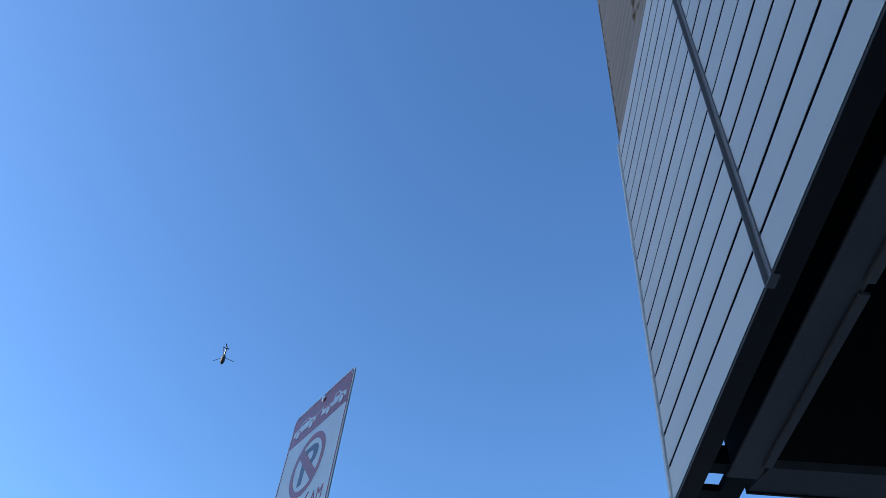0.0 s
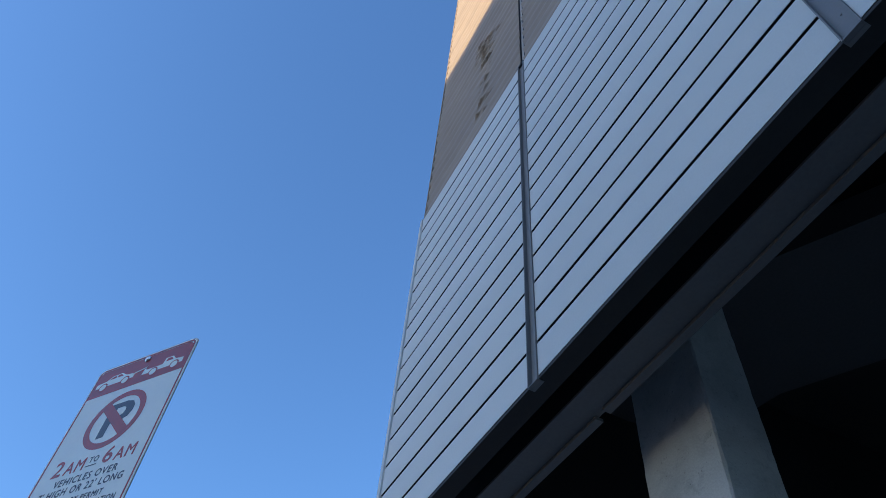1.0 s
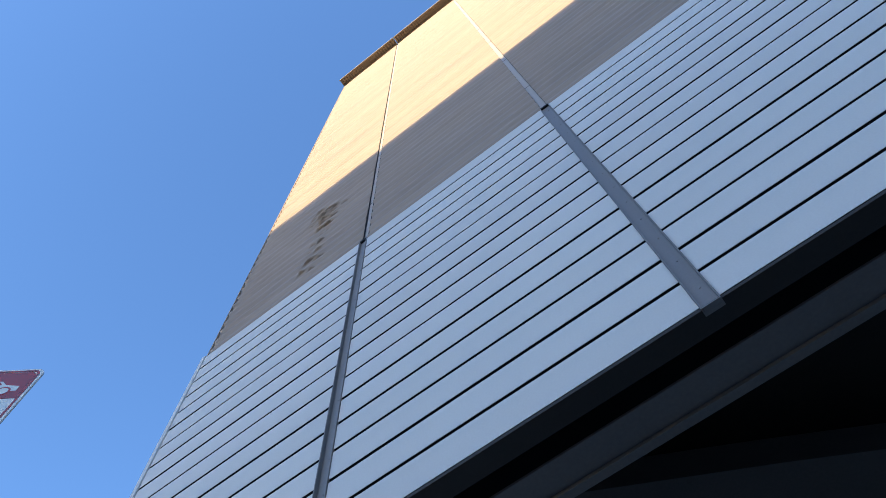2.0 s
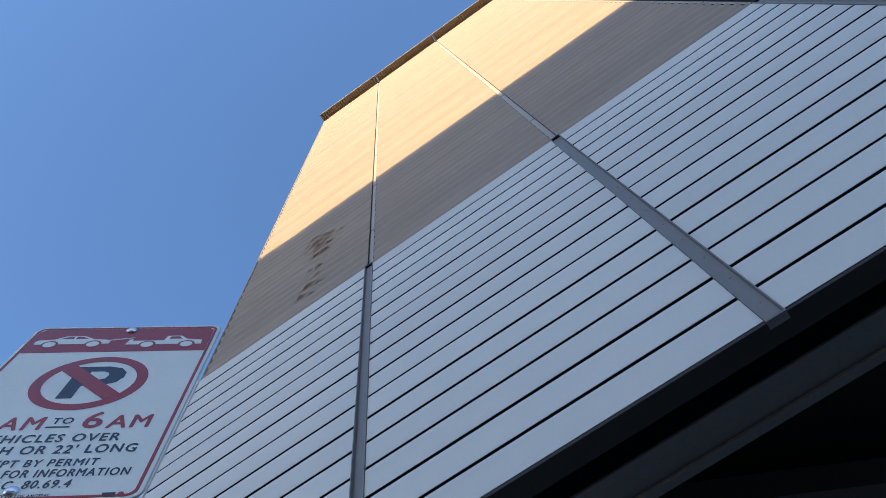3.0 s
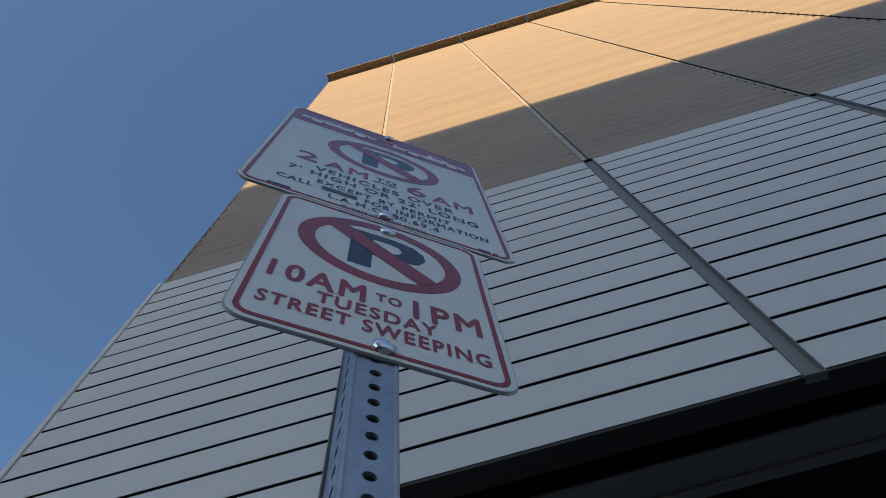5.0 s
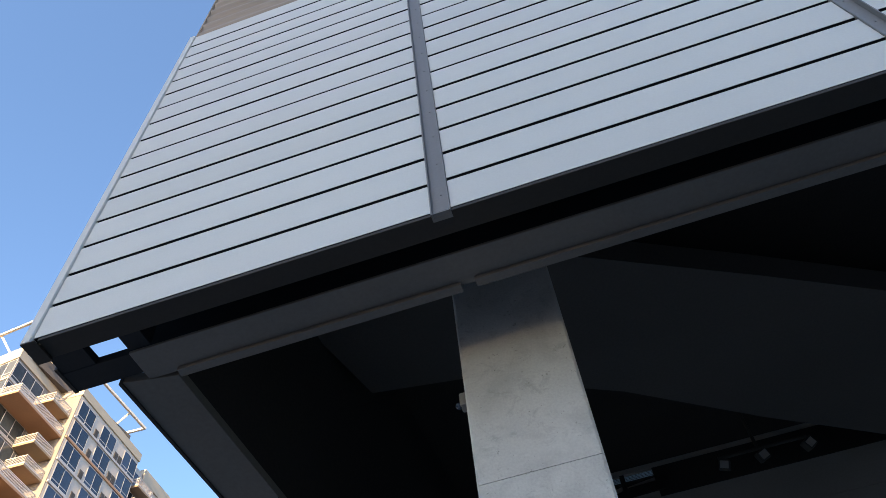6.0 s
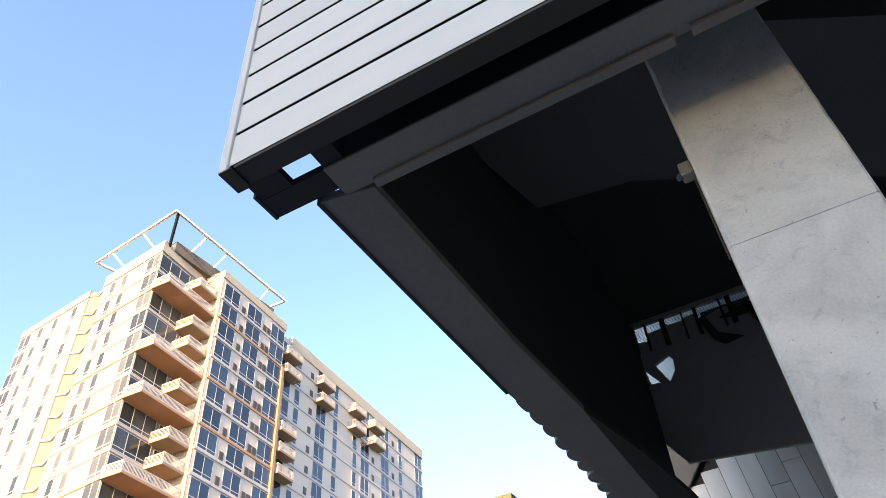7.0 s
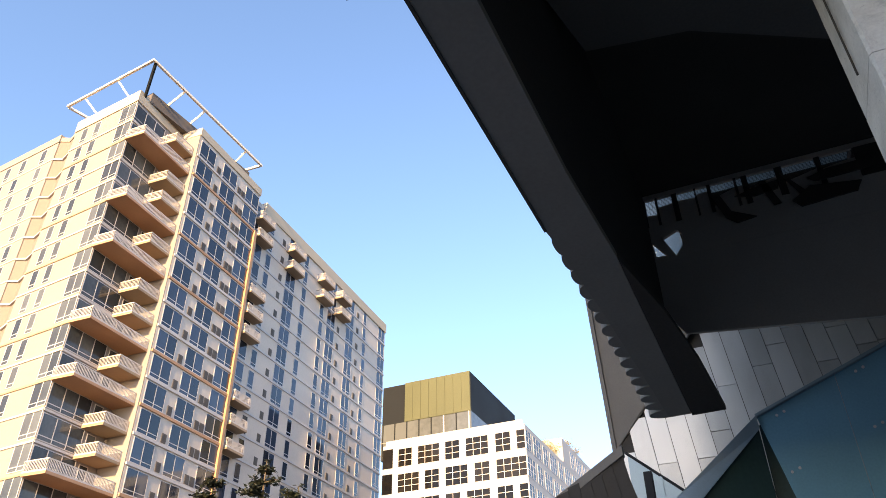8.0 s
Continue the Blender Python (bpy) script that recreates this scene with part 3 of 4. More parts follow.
def ring(outer, inner, y0, y1):
    """A flat frame between two outlines of equal count."""
    bm = bmesh.new()
    n = len(outer)
    rows = [[bm.verts.new((p[0], y, p[1])) for p in o] for o, y in ((outer, y0), (inner, y0), (inner, y1), (outer, y1))]
    for a in range(4):
        A, B = rows[a], rows[(a + 1) % 4]
        for i in range(n):
            bm.faces.new((A[i], A[(i + 1) % n], B[(i + 1) % n], B[i]))
    return bm


def circle(r, n=48, cx=0.0, cz=0.0, sx=1.0):
    return [(cx + sx * r * math.cos(2 * math.pi * k / n), cz + r * math.sin(2 * math.pi * k / n)) for k in range(n)]


def lettering(text, width, height, cx, cz, mat, parent, bold=0.0):
    """Raised letters fitted into a width and height, centred at (cx, cz) on a sign's face."""
    cu = bpy.data.curves.new("letters", "FONT")
    cu.body, cu.extrude, cu.offset, cu.resolution_u = text, 0.0, bold, 3
    cu.space_character = 1.18
    tmp = new("letters", cu)
    bpy.context.view_layer.update()
    me = bpy.data.meshes.new_from_object(tmp.evaluated_get(bpy.context.evaluated_depsgraph_get()))
    bpy.data.objects.remove(tmp)
    co = np.array([v.co[:] for v in me.vertices])
    lo, hi = co.min(0), co.max(0)
    for v in me.vertices:
        x = (v.co.x - (lo[0] + hi[0]) / 2) / (hi[0] - lo[0]) * width
        z = (v.co.y - (lo[1] + hi[1]) / 2) / (hi[1] - lo[1]) * height
        v.co = (cx + x, -0.0029, cz + z)
    # heavier strokes: the same letters again, a hair to each side
    bm = bmesh.new()
    bm.from_mesh(me)
    d = 0.028 * height
    for k, (dx, dz) in enumerate(((d, 0), (-d, 0), (0, d), (0, -d))):
        old = set(bm.verts)
        bm.from_mesh(me)
        for v in bm.verts:
            if v not in old:
                v.co += Vector((dx, -0.00003 * (k + 1), dz))
    bm.to_mesh(me)
    bm.free()
    me.materials.clear()
    me.materials.append(mat)
    return part("lettering", me, None, parent)


def no_parking(parent, r, cz):
    part("symbol_letter", prism([(-0.36 * r, -0.62 * r), (-0.36 * r, 0.62 * r), (0.12 * r, 0.62 * r), (0.34 * r, 0.54 * r), (0.45 * r, 0.36 * r), (0.46 * r, 0.16 * r), (0.38 * r, -0.04 * r), (0.18 * r, -0.14 * r), (-0.12 * r, -0.15 * r), (-0.12 * r, 0.06 * r), (0.08 * r, 0.07 * r), (0.17 * r, 0.13 * r), (0.20 * r, 0.25 * r), (0.17 * r, 0.36 * r), (0.08 * r, 0.42 * r), (-0.12 * r, 0.42 * r), (-0.12 * r, -0.62 * r)], (-0.0028, -0.0026), "y"), M_NAVY, parent, at=Matrix.Translation((0.03 * r, 0, cz)) @ Matrix.Diagonal((1.14, 1, 0.96, 1)))
    part("red_ring", ring(circle(r), circle(r * 0.80), -0.0030, -0.0026), M_RED, parent, at=(0, 0, cz))
    c = 0.075 * r * 2 ** 0.5
    e = 0.80 * r / 2 ** 0.5
    part("red_slash", prism([(-e - c, e - c), (-e + c, e + c), (e + c, -e + c), (e - c, -e - c)], (-0.0033, -0.0031), "y"), M_RED, parent, at=(0, 0, cz))


def sign_plate(name, label, s, z, w, h):
    ob = thing(name, label, "street sign", on_sign(s, z), "parking signs on one post")
    bm, outline = plate(w, h, 0.028, -0.0012, 0.0012)
    part("aluminium_plate", bm, M_ALU, ob)
    bm, inner = plate(w - 0.004, h - 0.004, 0.026, -0.0024, -0.0013)
    part("white_face", bm, M_WHITE, ob)
    a = plate(w - 0.018, h - 0.018, 0.020, 0, 1)
    b = plate(w - 0.030, h - 0.030, 0.015, 0, 1)
    a[0].free(), b[0].free()
    part("red_border", ring(a[1], b[1], -0.0032, -0.0025), M_RED, ob)
    return ob


def bolt(parent, z):
    bm = bmesh.new()
    bmesh.ops.create_uvsphere(bm, u_segments=14, v_segments=8, radius=0.013, matrix=Matrix.Translation((0.008, -0.004, z)) @ Matrix.Diagonal((1, 0.45, 1, 1)))
    rod(bm, (0.008, -0.004, z), (0.008, 0.012, z), 0.004)
    part("bolt", bm, M_BOLT, parent)


UP_W, UP_H, LO_W, LO_H = 0.446, 0.697, 0.303, 0.430
up = sign_plate("parking_sign", "white and red no-parking sign for tall or long vehicles", 0.2240, 2.849, UP_W, UP_H)
part("red_band", prism([(-0.207, 0.205), (0.207, 0.205), (0.207, 0.318), (0.195, 0.331), (-0.195, 0.331), (-0.207, 0.318)], (-0.0030, -0.0026), "y"), M_RED, up, "red band with two vehicle outlines")


def vehicle(pts, wheels, cx, cz, sc, windows):
    ob = part("vehicle_outline", prism([(x * sc, z * sc) for x, z in pts], (-0.0033, -0.0031), "y"), M_WHITE, up, at=(cx, 0, cz))
    for win in windows:
        part("window_shape", prism([(x * sc, z * sc) for x, z in win], (-0.0035, -0.0034), "y"), M_RED, ob)
    for wx in wheels:
        part("wheel", prism(circle(0.17 * sc, 16, wx * sc), (-0.0036, -0.0034), "y"), M_WHITE, ob)
        part("wheel_gap", ring(circle(0.23 * sc, 16, wx * sc), circle(0.17 * sc, 16, wx * sc), -0.0036, -0.0034), M_RED, ob)


CAR = [(-1, 0.02), (-1.03, 0.2), (-0.95, 0.29), (-0.56, 0.33), (-0.28, 0.53), (0.22, 0.54), (0.52, 0.34), (0.92, 0.27), (1.03, 0.18), (1.02, 0.02)]
vehicle(CAR, (-0.58, 0.6), -0.11, 0.247, 0.084, ([(-0.42, 0.35), (-0.22, 0.48), (-0.04, 0.49), (-0.04, 0.35)], [(0.02, 0.35), (0.02, 0.49), (0.19, 0.49), (0.38, 0.35)]))
TRUCK = [(-1.05, 0.02), (-1.0, 0.34), (-0.9, 0.34), (-0.9, 0.25), (-0.05, 0.25), (0.0, 0.55), (0.38, 0.55), (0.58, 0.33), (1.0, 0.26), (1.02, 0.0)]
vehicle(TRUCK, (-0.45, 0.62), 0.105, 0.240, 0.085, ([(0.08, 0.34), (0.10, 0.50), (0.33, 0.50), (0.45, 0.34)],))
part("tow_hook", prism([(-0.03, 0.262), (0.02, 0.272), (0.03, 0.281), (0.018, 0.276), (-0.03, 0.267)], (-0.0038, -0.0031), "y"), M_WHITE, up)
no_parking(up, 0.117, 0.060)
lettering("2", 0.036, 0.058, -0.140, -0.096, M_RED, up)
lettering("AM", 0.078, 0.045, -0.068, -0.104, M_RED, up)
lettering("TO", 0.038, 0.022, 0.006, -0.097, M_NAVY, up)
part("underline", prism([(-0.018, -0.121), (0.026, -0.121), (0.026, -0.118), (-0.018, -0.118)], (-0.0036, -0.0030), "y"), M_NAVY, up)
lettering("6", 0.034, 0.058, 0.064, -0.096, M_RED, up)
lettering("AM", 0.078, 0.045, 0.133, -0.104, M_RED, up)
lettering("VEHICLES OVER", 0.252, 0.026, 0.006, -0.158, M_NAVY, up, 0.0)
lettering("7' HIGH OR 22' LONG", 0.334, 0.027, 0.006, -0.1955, M_NAVY, up, 0.0)
lettering("EXCEPT BY PERMIT", 0.228, 0.021, 0.006, -0.2375, M_NAVY, up, 0.0)
lettering("CALL", 0.058, 0.022, -0.141, -0.2685, M_NAVY, up, 0.0)
part("text_bar", prism([(-0.098, -0.277), (-0.040, -0.277), (-0.040, -0.260), (-0.098, -0.260)], (-0.0036, -0.0030), "y"), M_NAVY, up)
lettering("FOR INFORMATION", 0.210, 0.022, 0.078, -0.2685, M_NAVY, up, 0.0)
lettering("L.A.M.C. 80.69.4", 0.180, 0.022, 0.006, -0.2995, M_NAVY, up, 0.0)
lettering("PROPERTY CITY OF LOS ANGELES", 0.134, 0.009, 0.006, -0.331, M_NAVY, up)
part("text_bar", prism([(-0.176, -0.332), (-0.140, -0.332), (-0.140, -0.325), (-0.176, -0.325)], (-0.0036, -0.0030), "y"), M_NAVY, up)
part("text_bar", prism([(0.158, -0.336), (0.179, -0.336), (0.179, -0.329), (0.158, -0.329)], (-0.0036, -0.0030), "y"), M_NAVY, up)
part("text_bar", prism(circle(0.005, 12, 0.188, -0.3325), (-0.0036, -0.0030), "y"), M_RED, up)
bolt(up, 0.320)
bolt(up, -0.318)

low = sign_plate("parking_sign", "small white street-sweeping sign with a no-parking symbol", 0.2285, 2.285, LO_W, LO_H)
no_parking(low, 0.112, 0.077)
lettering("10AM", 0.108, 0.046, -0.070, -0.077, M_RED, low, 0.0)
lettering("TO", 0.030, 0.021, 0.012, -0.074, M_RED, low)
lettering("1PM", 0.080, 0.046, 0.082, -0.077, M_RED, low, 0.0)
lettering("TUESDAY", 0.134, 0.027, 0.0, -0.120, M_RED, low, 0.0)
lettering("STREET SWEEPING", 0.250, 0.027, 0.0, -0.156, M_RED, low, 0.0)
bolt(low, 0.170)
bolt(low, -0.194)


def perforated_post():
    """A square steel tube with a row of round holes up every side."""
    ob = thing("sign_post", "galvanised square steel post with rows of round holes", "post", on_sign(0.2310, 0.0, -0.0240))
    hw, t, pitch, r = 0.0222, 0.003, 0.0254, 0.0058
    top = 3.13
    n = int(top / pitch)

    def face():
        verts, faces = [], []
        sides = 12
        for k in range(n):
            z0 = k * pitch
            zc = z0 + pitch / 2
            base = len(verts)
            sq = []
            for a in range(sides):
                c, s_ = math.cos(2 * math.pi * a / sides), math.sin(2 * math.pi * a / sides)
                m = max(abs(c) / hw, abs(s_) / (pitch / 2))
                sq.append((c / m, s_ / m))
            for ring_y, pts in ((-hw, sq), (-hw, [(r * math.cos(2 * math.pi * a / sides), r * math.sin(2 * math.pi * a / sides)) for a in range(sides)])):
                verts += [(p[0], ring_y, zc + p[1]) for p in pts]
            verts += [(r * math.cos(2 * math.pi * a / sides), -hw + t, zc + r * math.sin(2 * math.pi * a / sides)) for a in range(sides)]
            for a in range(sides):
                b_ = (a + 1) % sides
                faces.append((base + a, base + b_, base + sides + b_, base + sides + a))
                faces.append((base + sides + a, base + sides + b_, base + 2 * sides + b_, base + 2 * sides + a))
            corners = [(hw, pitch / 2), (-hw, pitch / 2), (-hw, -pitch / 2), (hw, -pitch / 2)]
            for cx, cz in corners:
                i = len(verts)
                verts.append((cx, -hw, zc + cz))
                near = sorted(range(sides), key=lambda a: (sq[a][0] - cx) ** 2 + (sq[a][1] - cz) ** 2)[:2]
                faces.append((i, base + near[0], base + near[1]))
        me = bpy.data.meshes.new("post_side")
        me.from_pydata(verts, [], faces)
        bm = bmesh.new()
        bm.from_mesh(me)
        bmesh.ops.remove_doubles(bm, verts=bm.verts, dist=0.0002)
        bm.to_mesh(me)
        bm.free()
        me.materials.append(M_STEEL)
        return me
    me = face()
    for q in range(4):
        part("side", me, None, ob, at=pose(0, 0, 0, 0, 0, 90 * q))
    eb = bmesh.new()
    for sx in (-1, 1):
        for sy in (-1, 1):
            rod(eb, (sx * (hw - 0.002), sy * (hw - 0.002), 0), (sx * (hw - 0.002), sy * (hw - 0.002), top), 0.0032, 8)
    part("rounded_edge", eb, M_STEEL, ob)
    part("base_sleeve", boxed(-0.032, 0.032, -0.032, 0.032, -0.02, 0.12, bevel=0.004), M_STEEL, ob)


perforated_post()

# ---- apartment tower ----
tower = thing("apartment_tower", "tall cream apartment tower with balconies and dark windows", "apartment building", pose(-60.5, 41.45, -0.1, 0, 0, 3.0))
NF = 21
BIG = {1, 4, 6, 9, 11, 14, 16, 19}
EAST, SOUTH = Matrix.Identity(4), pose(0, 0, 0, 0, 0, -90)


def zk(k):
    return 63.0 - 3.0 * k


# the street front turns back from the corner by eight degrees
SKEW = pose(0, 0, 0, 0, 0, -8.0)


def S(a, b):
    v = SKEW @ Vector((a, b, 0))
    return v.x, v.y


part("wall", prism([(0, 0), (0, 8.2), (-9.6, 8.2), S(-11.2, 0)], (0, 66.1), "z"), M_STUCCO, tower, "cream stucco corner block")
part("wall", boxed(-22, 3.2, 8.0, 21.5, 0, 66.2), M_GREYCLAD, tower, "grey clad bay")
part("wall", boxed(-22, 2.2, 21.5, 65.5, 0, 65.6), M_GREYCLAD, tower, "grey clad long wing")
part("side_wall", boxed(-0.2, 3.19, 7.86, 8.0, 0, 66.2), M_STUCCO, tower, "cream side of the bay")
part("wall", prism([S(-14.3, 0), S(-14.3, 12), S(-29, 12), S(-29, 0)], (0, 65.9), "z"), M_STUCCO, tower, "cream rear wing")
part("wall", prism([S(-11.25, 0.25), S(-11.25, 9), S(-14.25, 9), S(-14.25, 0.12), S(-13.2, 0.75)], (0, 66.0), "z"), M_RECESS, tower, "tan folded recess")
part("parapet", prism([S(0.15, -0.12), (0.12, 7.75), (-9.7, 7.75), S(-11.25, -0.12)], (66.1, 67.85), "z"), M_PARAPET, tower)
part("parapet", boxed(-5, 3.35, 7.8, 21.65, 66.2, 67.4, bevel=0.05), M_PARAPET, tower)
part("parapet", boxed(-5, 2.4, 24.5, 65.7, 65.6, 67.4, bevel=0.05), M_PARAPET, tower)
part("parapet", boxed(-5, 2.1, 21.8, 24.4, 65.6, 66.6), M_GREYCLAD, tower)
part("parapet", prism([S(-14.2, -0.1), S(-14.2, 8), S(-29.1, 8), S(-29.1, -0.1)], (65.9, 67.1), "z"), M_STUCCO, tower)
part("parapet", prism([S(-11.3, 0.15), S(-11.3, 7), S(-14.15, 7), S(-14.15, 0.05), S(-13.2, 0.65)], (66.0, 66.7), "z"), M_STUCCO, tower)
part("penthouse", prism([(0.2, 1.6), (2.5, 19.3), (-8, 19.3), (-8, 2.8)], (67.3, 69.0), "z"), M_LOUVRE, tower)


def lattice(ub, vb, pos):
    """Crossing bars as one connected mesh; ub and vb hold the bars' edges, pos(u, v, layer) places them."""
    bm = bmesh.new()
    uc, vc = [c for b in ub for c in b], [c for b in vb for c in b]
    vs = {(i, j, k): bm.verts.new(pos(u, v, k)) for i, u in enumerate(uc) for j, v in enumerate(vc) for k in (0, 1)}

    def full(i, j):
        return 0 <= i < len(uc) - 1 and 0 <= j < len(vc) - 1 and (i % 2 == 0 or j % 2 == 0)
    for i in range(len(uc) - 1):
        for j in range(len(vc) - 1):
            if not full(i, j):
                continue
            for k in (0, 1):
                bm.faces.new([vs[i, j, k], vs[i + 1, j, k], vs[i + 1, j + 1, k], vs[i, j + 1, k]])
            for di, dj, p, q in ((-1, 0, (i, j), (i, j + 1)), (1, 0, (i + 1, j), (i + 1, j + 1)), (0, -1, (i, j), (i + 1, j)), (0, 1, (i, j + 1), (i + 1, j + 1))):
                if not full(i + di, j + dj):
                    bm.faces.new([vs[(*p, 0)], vs[(*q, 0)], vs[(*q, 1)], vs[(*p, 1)]])
    return bm


def bars(total, n, half):
    return [(total * i / n - half, total * i / n + half) for i in range(n + 1)]


def window_mesh(w, h, panes, glass):
    """A window on a wall that faces +x: the frame's mesh, one pane's mesh and the panes' places."""
    bm = lattice(bars(w, panes, 0.045), [(-0.04, 0.04), (0.38, 0.46), (h - 0.04, h + 0.04)], lambda u, v, k: (0.045 * k, u, v))
    pw = w / panes
    pane = boxed(0.004, 0.03, 0.05, pw - 0.05, 0.04, h - 0.04)
    return mesh_of("window", bm, M_FRAME), mesh_of("pane", pane, glass), [pw * i for i in range(panes)]


W2, W1, WE = window_mesh(3.0, 2.45, 2, M_GLASS), window_mesh(1.15, 2.3, 1, M_GLASS), window_mesh(2.5, 2.5, 2, M_GLASS)
W3, WC, WS = window_mesh(5.0, 2.45, 3, M_GREYGLASS), window_mesh(2.5, 2.5, 2, M_GREYGLASS), window_mesh(1.05, 2.25, 1, M_GREYGLASS)
LV = bmesh.new()
box(LV, 0, 0.05, 0, 0.75, 0, 1.0)
for i in range(5):
    box(LV, 0.05, 0.08, 0.04, 0.71, 0.1 + i * 0.18, 0.18 + i * 0.18)
LOUVRE = mesh_of("louvre", LV, M_LOUVRE)


def placed(kind, m, name, parent):
    """A window with its panes, or a plain mesh, at the pose m."""
    if not isinstance(kind, tuple):
        return part(name, kind, None, parent, at=m)
    ob = part(name, kind[0], None, parent, at=m)
    for off in kind[2]:
        part("pane", kind[1], None, ob, at=(0, off, 0))
    return ob


def east(kind, a, b, z, name="window"):
    placed(kind, Matrix.Translation((a + 0.003, b, z)), name, tower)


def south(kind, a, b, z, name="window"):
    placed(kind, SKEW @ Matrix.Translation((a, b - 0.003, z)) @ SOUTH, name, tower)


def balcony_mesh(depth, length):
    """A slab with railing on three sides, its inner edge on x = 0."""
    slab = boxed(0, depth, 0, length, -0.28, 0, bevel=0.02)
    n0, n1 = max(2, int(depth / 0.17)), max(3, int(length / 0.17))
    ub = [(c, c + 0.05) for c in [depth * i / n0 for i in range(n0)]]
    ub += [(depth + c - 0.03, depth + c + 0.03) for c in [length * i / n1 for i in range(n1 + 1)]]
    ub += [(depth + length + c - 0.05, depth + length + c) for c in [depth * i / n0 for i in range(1, n0 + 1)]]

    def pos(u, v, k):
        if u <= depth:
            x, y = u, 0.0
        elif u <= depth + length:
            x, y = depth, u - depth
        else:
            x, y = depth - (u - depth - length), length
        return min(x, depth - 0.02 - 0.05 * k), min(max(y, 0.02 + 0.05 * k), length - 0.02 - 0.05 * k), v
    bm = lattice(ub, [(0.0, 0.16), (1.0, 1.1)], pos)
    return slab, bm


sb, rb = balcony_mesh(2.8, 8.1)
BIG_SLAB, BIG_RAIL = mesh_of("balcony", sb, M_ORANGE), mesh_of("railing", rb, M_RAIL)
sb, rb = balcony_mesh(2.7, 3.2)
SMALL_SLAB, SMALL_RAIL = mesh_of("balcony", sb, M_TAN), mesh_of("railing", rb, M_RAIL)
sb, rb = balcony_mesh(1.5, 3.4)
WING_SLAB, WING_RAIL = mesh_of("balcony", sb, M_TAN), mesh_of("railing", rb, M_RAIL)


def balcony(slab, rail, a, b, z):
    ob = part("balcony", slab, None, tower, at=(a, b, z))
    part("railing", rail, None, ob)


for k in range(NF):
    z = zk(k)
    low_floor = k > 15
    band = M_ORANGE if k in BIG else M_FRAME
    part("floor_band", boxed(3.2, 3.36, 8.0, 21.5, z - 0.16, z + 0.14), band, tower)
    part("floor_band", boxed(2.2, 2.32, 21.6, 65.5, z - 0.12, z + 0.12), M_FRAME, tower)
    part("floor_band", boxed(-11.2, 0.06, -0.10, -0.002, z - 0.10, z + 0.10), M_TAN if k in BIG else M_FRAME, tower, at=SKEW)
    part("floor_band", boxed(0.0, 0.10, 0, 8.0, z - 0.12, z + 0.12), M_FRAME, tower)
    part("floor_band", boxed(-29, -14.3, -0.07, -0.002, z - 0.07, z + 0.07), M_FRAME, tower, at=SKEW)
    part("ledge", prism([(-11.26, 0.05), (-11.26, 0.24), (-13.2, 0.74), (-14.24, 0.11), (-14.24, -0.08), (-13.2, 0.52)], (z - 0.12, z + 0.10), "z"), M_FRAME, tower, at=SKEW)
    if k in BIG:
        balcony(BIG_SLAB, BIG_RAIL, 0.0, -0.3, z)
    else:
        balcony(SMALL_SLAB, SMALL_RAIL, 0.0, 4.6, z)
    if low_floor:
        continue
    zs = z + 0.25
    east(W3, 0, 0.12, zs)
    east(WS, 0, 5.6, zs, "door")
    south(WC, -2.52, 0, zs + 0.2)
    for a in (-7.25, -9.6):
        south(WS, a, 0, zs + 0.25)
    for a in (-17.3, -21.4, -24.6):
        south(WS, a - (0.5 if k % 2 and a < -20 else 0.0), 0, zs + 0.1)
    south(WC, -28.8, 0, zs)
    if k in (0, 1):
        part("balcony", boxed(-30.4, -29.005, 0.7, 3.6, z - 0.3, z + 0.9, bevel=0.03), M_TAN, tower, at=SKEW)
    east(W2, 3.2, 8.4, zs)
    east(LOUVRE, 3.2, 12.0, zs + 0.05, "louvre")
    east(W2, 3.2, 13.2, zs)
    east(LOUVRE, 3.2, 16.6, zs + 0.05, "louvre")
    east(LOUVRE, 3.2, 17.5, zs + 0.05, "louvre")
    east(W2, 3.2, 18.4, zs)
    for b_, me in ((22.0, W2), (26.2, W1), (31.6, WE), (36.2, W1), (41.8, W1), (44.2, WE), (50.6, WE), (56.6, W1), (62.7, WE)):
        east(me, 2.2, b_, zs)
    for b_ in (29.8, 47.6, 54.2):
        east(LOUVRE, 2.2, b_, zs + 0.05, "louvre")
    if k in (0, 1, 4, 5, 6, 9, 10, 11, 14, 15):
        balcony(WING_SLAB, WING_RAIL, 2.2, 22.2, z)
    if k in (0, 1):
        for b_ in (31.0, 40.2, 46.2):
            balcony(WING_SLAB, WING_RAIL, 2.2, b_, z)
for k0, k1 in ((1, 6), (6, 11), (11, 16)):
    part("orange_pier", boxed(3.2, 3.5, 21.3, 21.8, zk(k1), zk(k0)), M_ORANGE, tower)
def roof_bar(a, b, w=0.14):
    """A square bar from a to b under the open sky."""
    d = (Vector(b) - Vector(a)).normalized()
    n = Vector((-d.y, d.x, 0)) * w
    return prism([(a[0] - n.x, a[1] - n.y), (b[0] - n.x, b[1] - n.y), (b[0] + n.x, b[1] + n.y), (a[0] + n.x, a[1] + n.y)], (69.8, 70.1), "z")


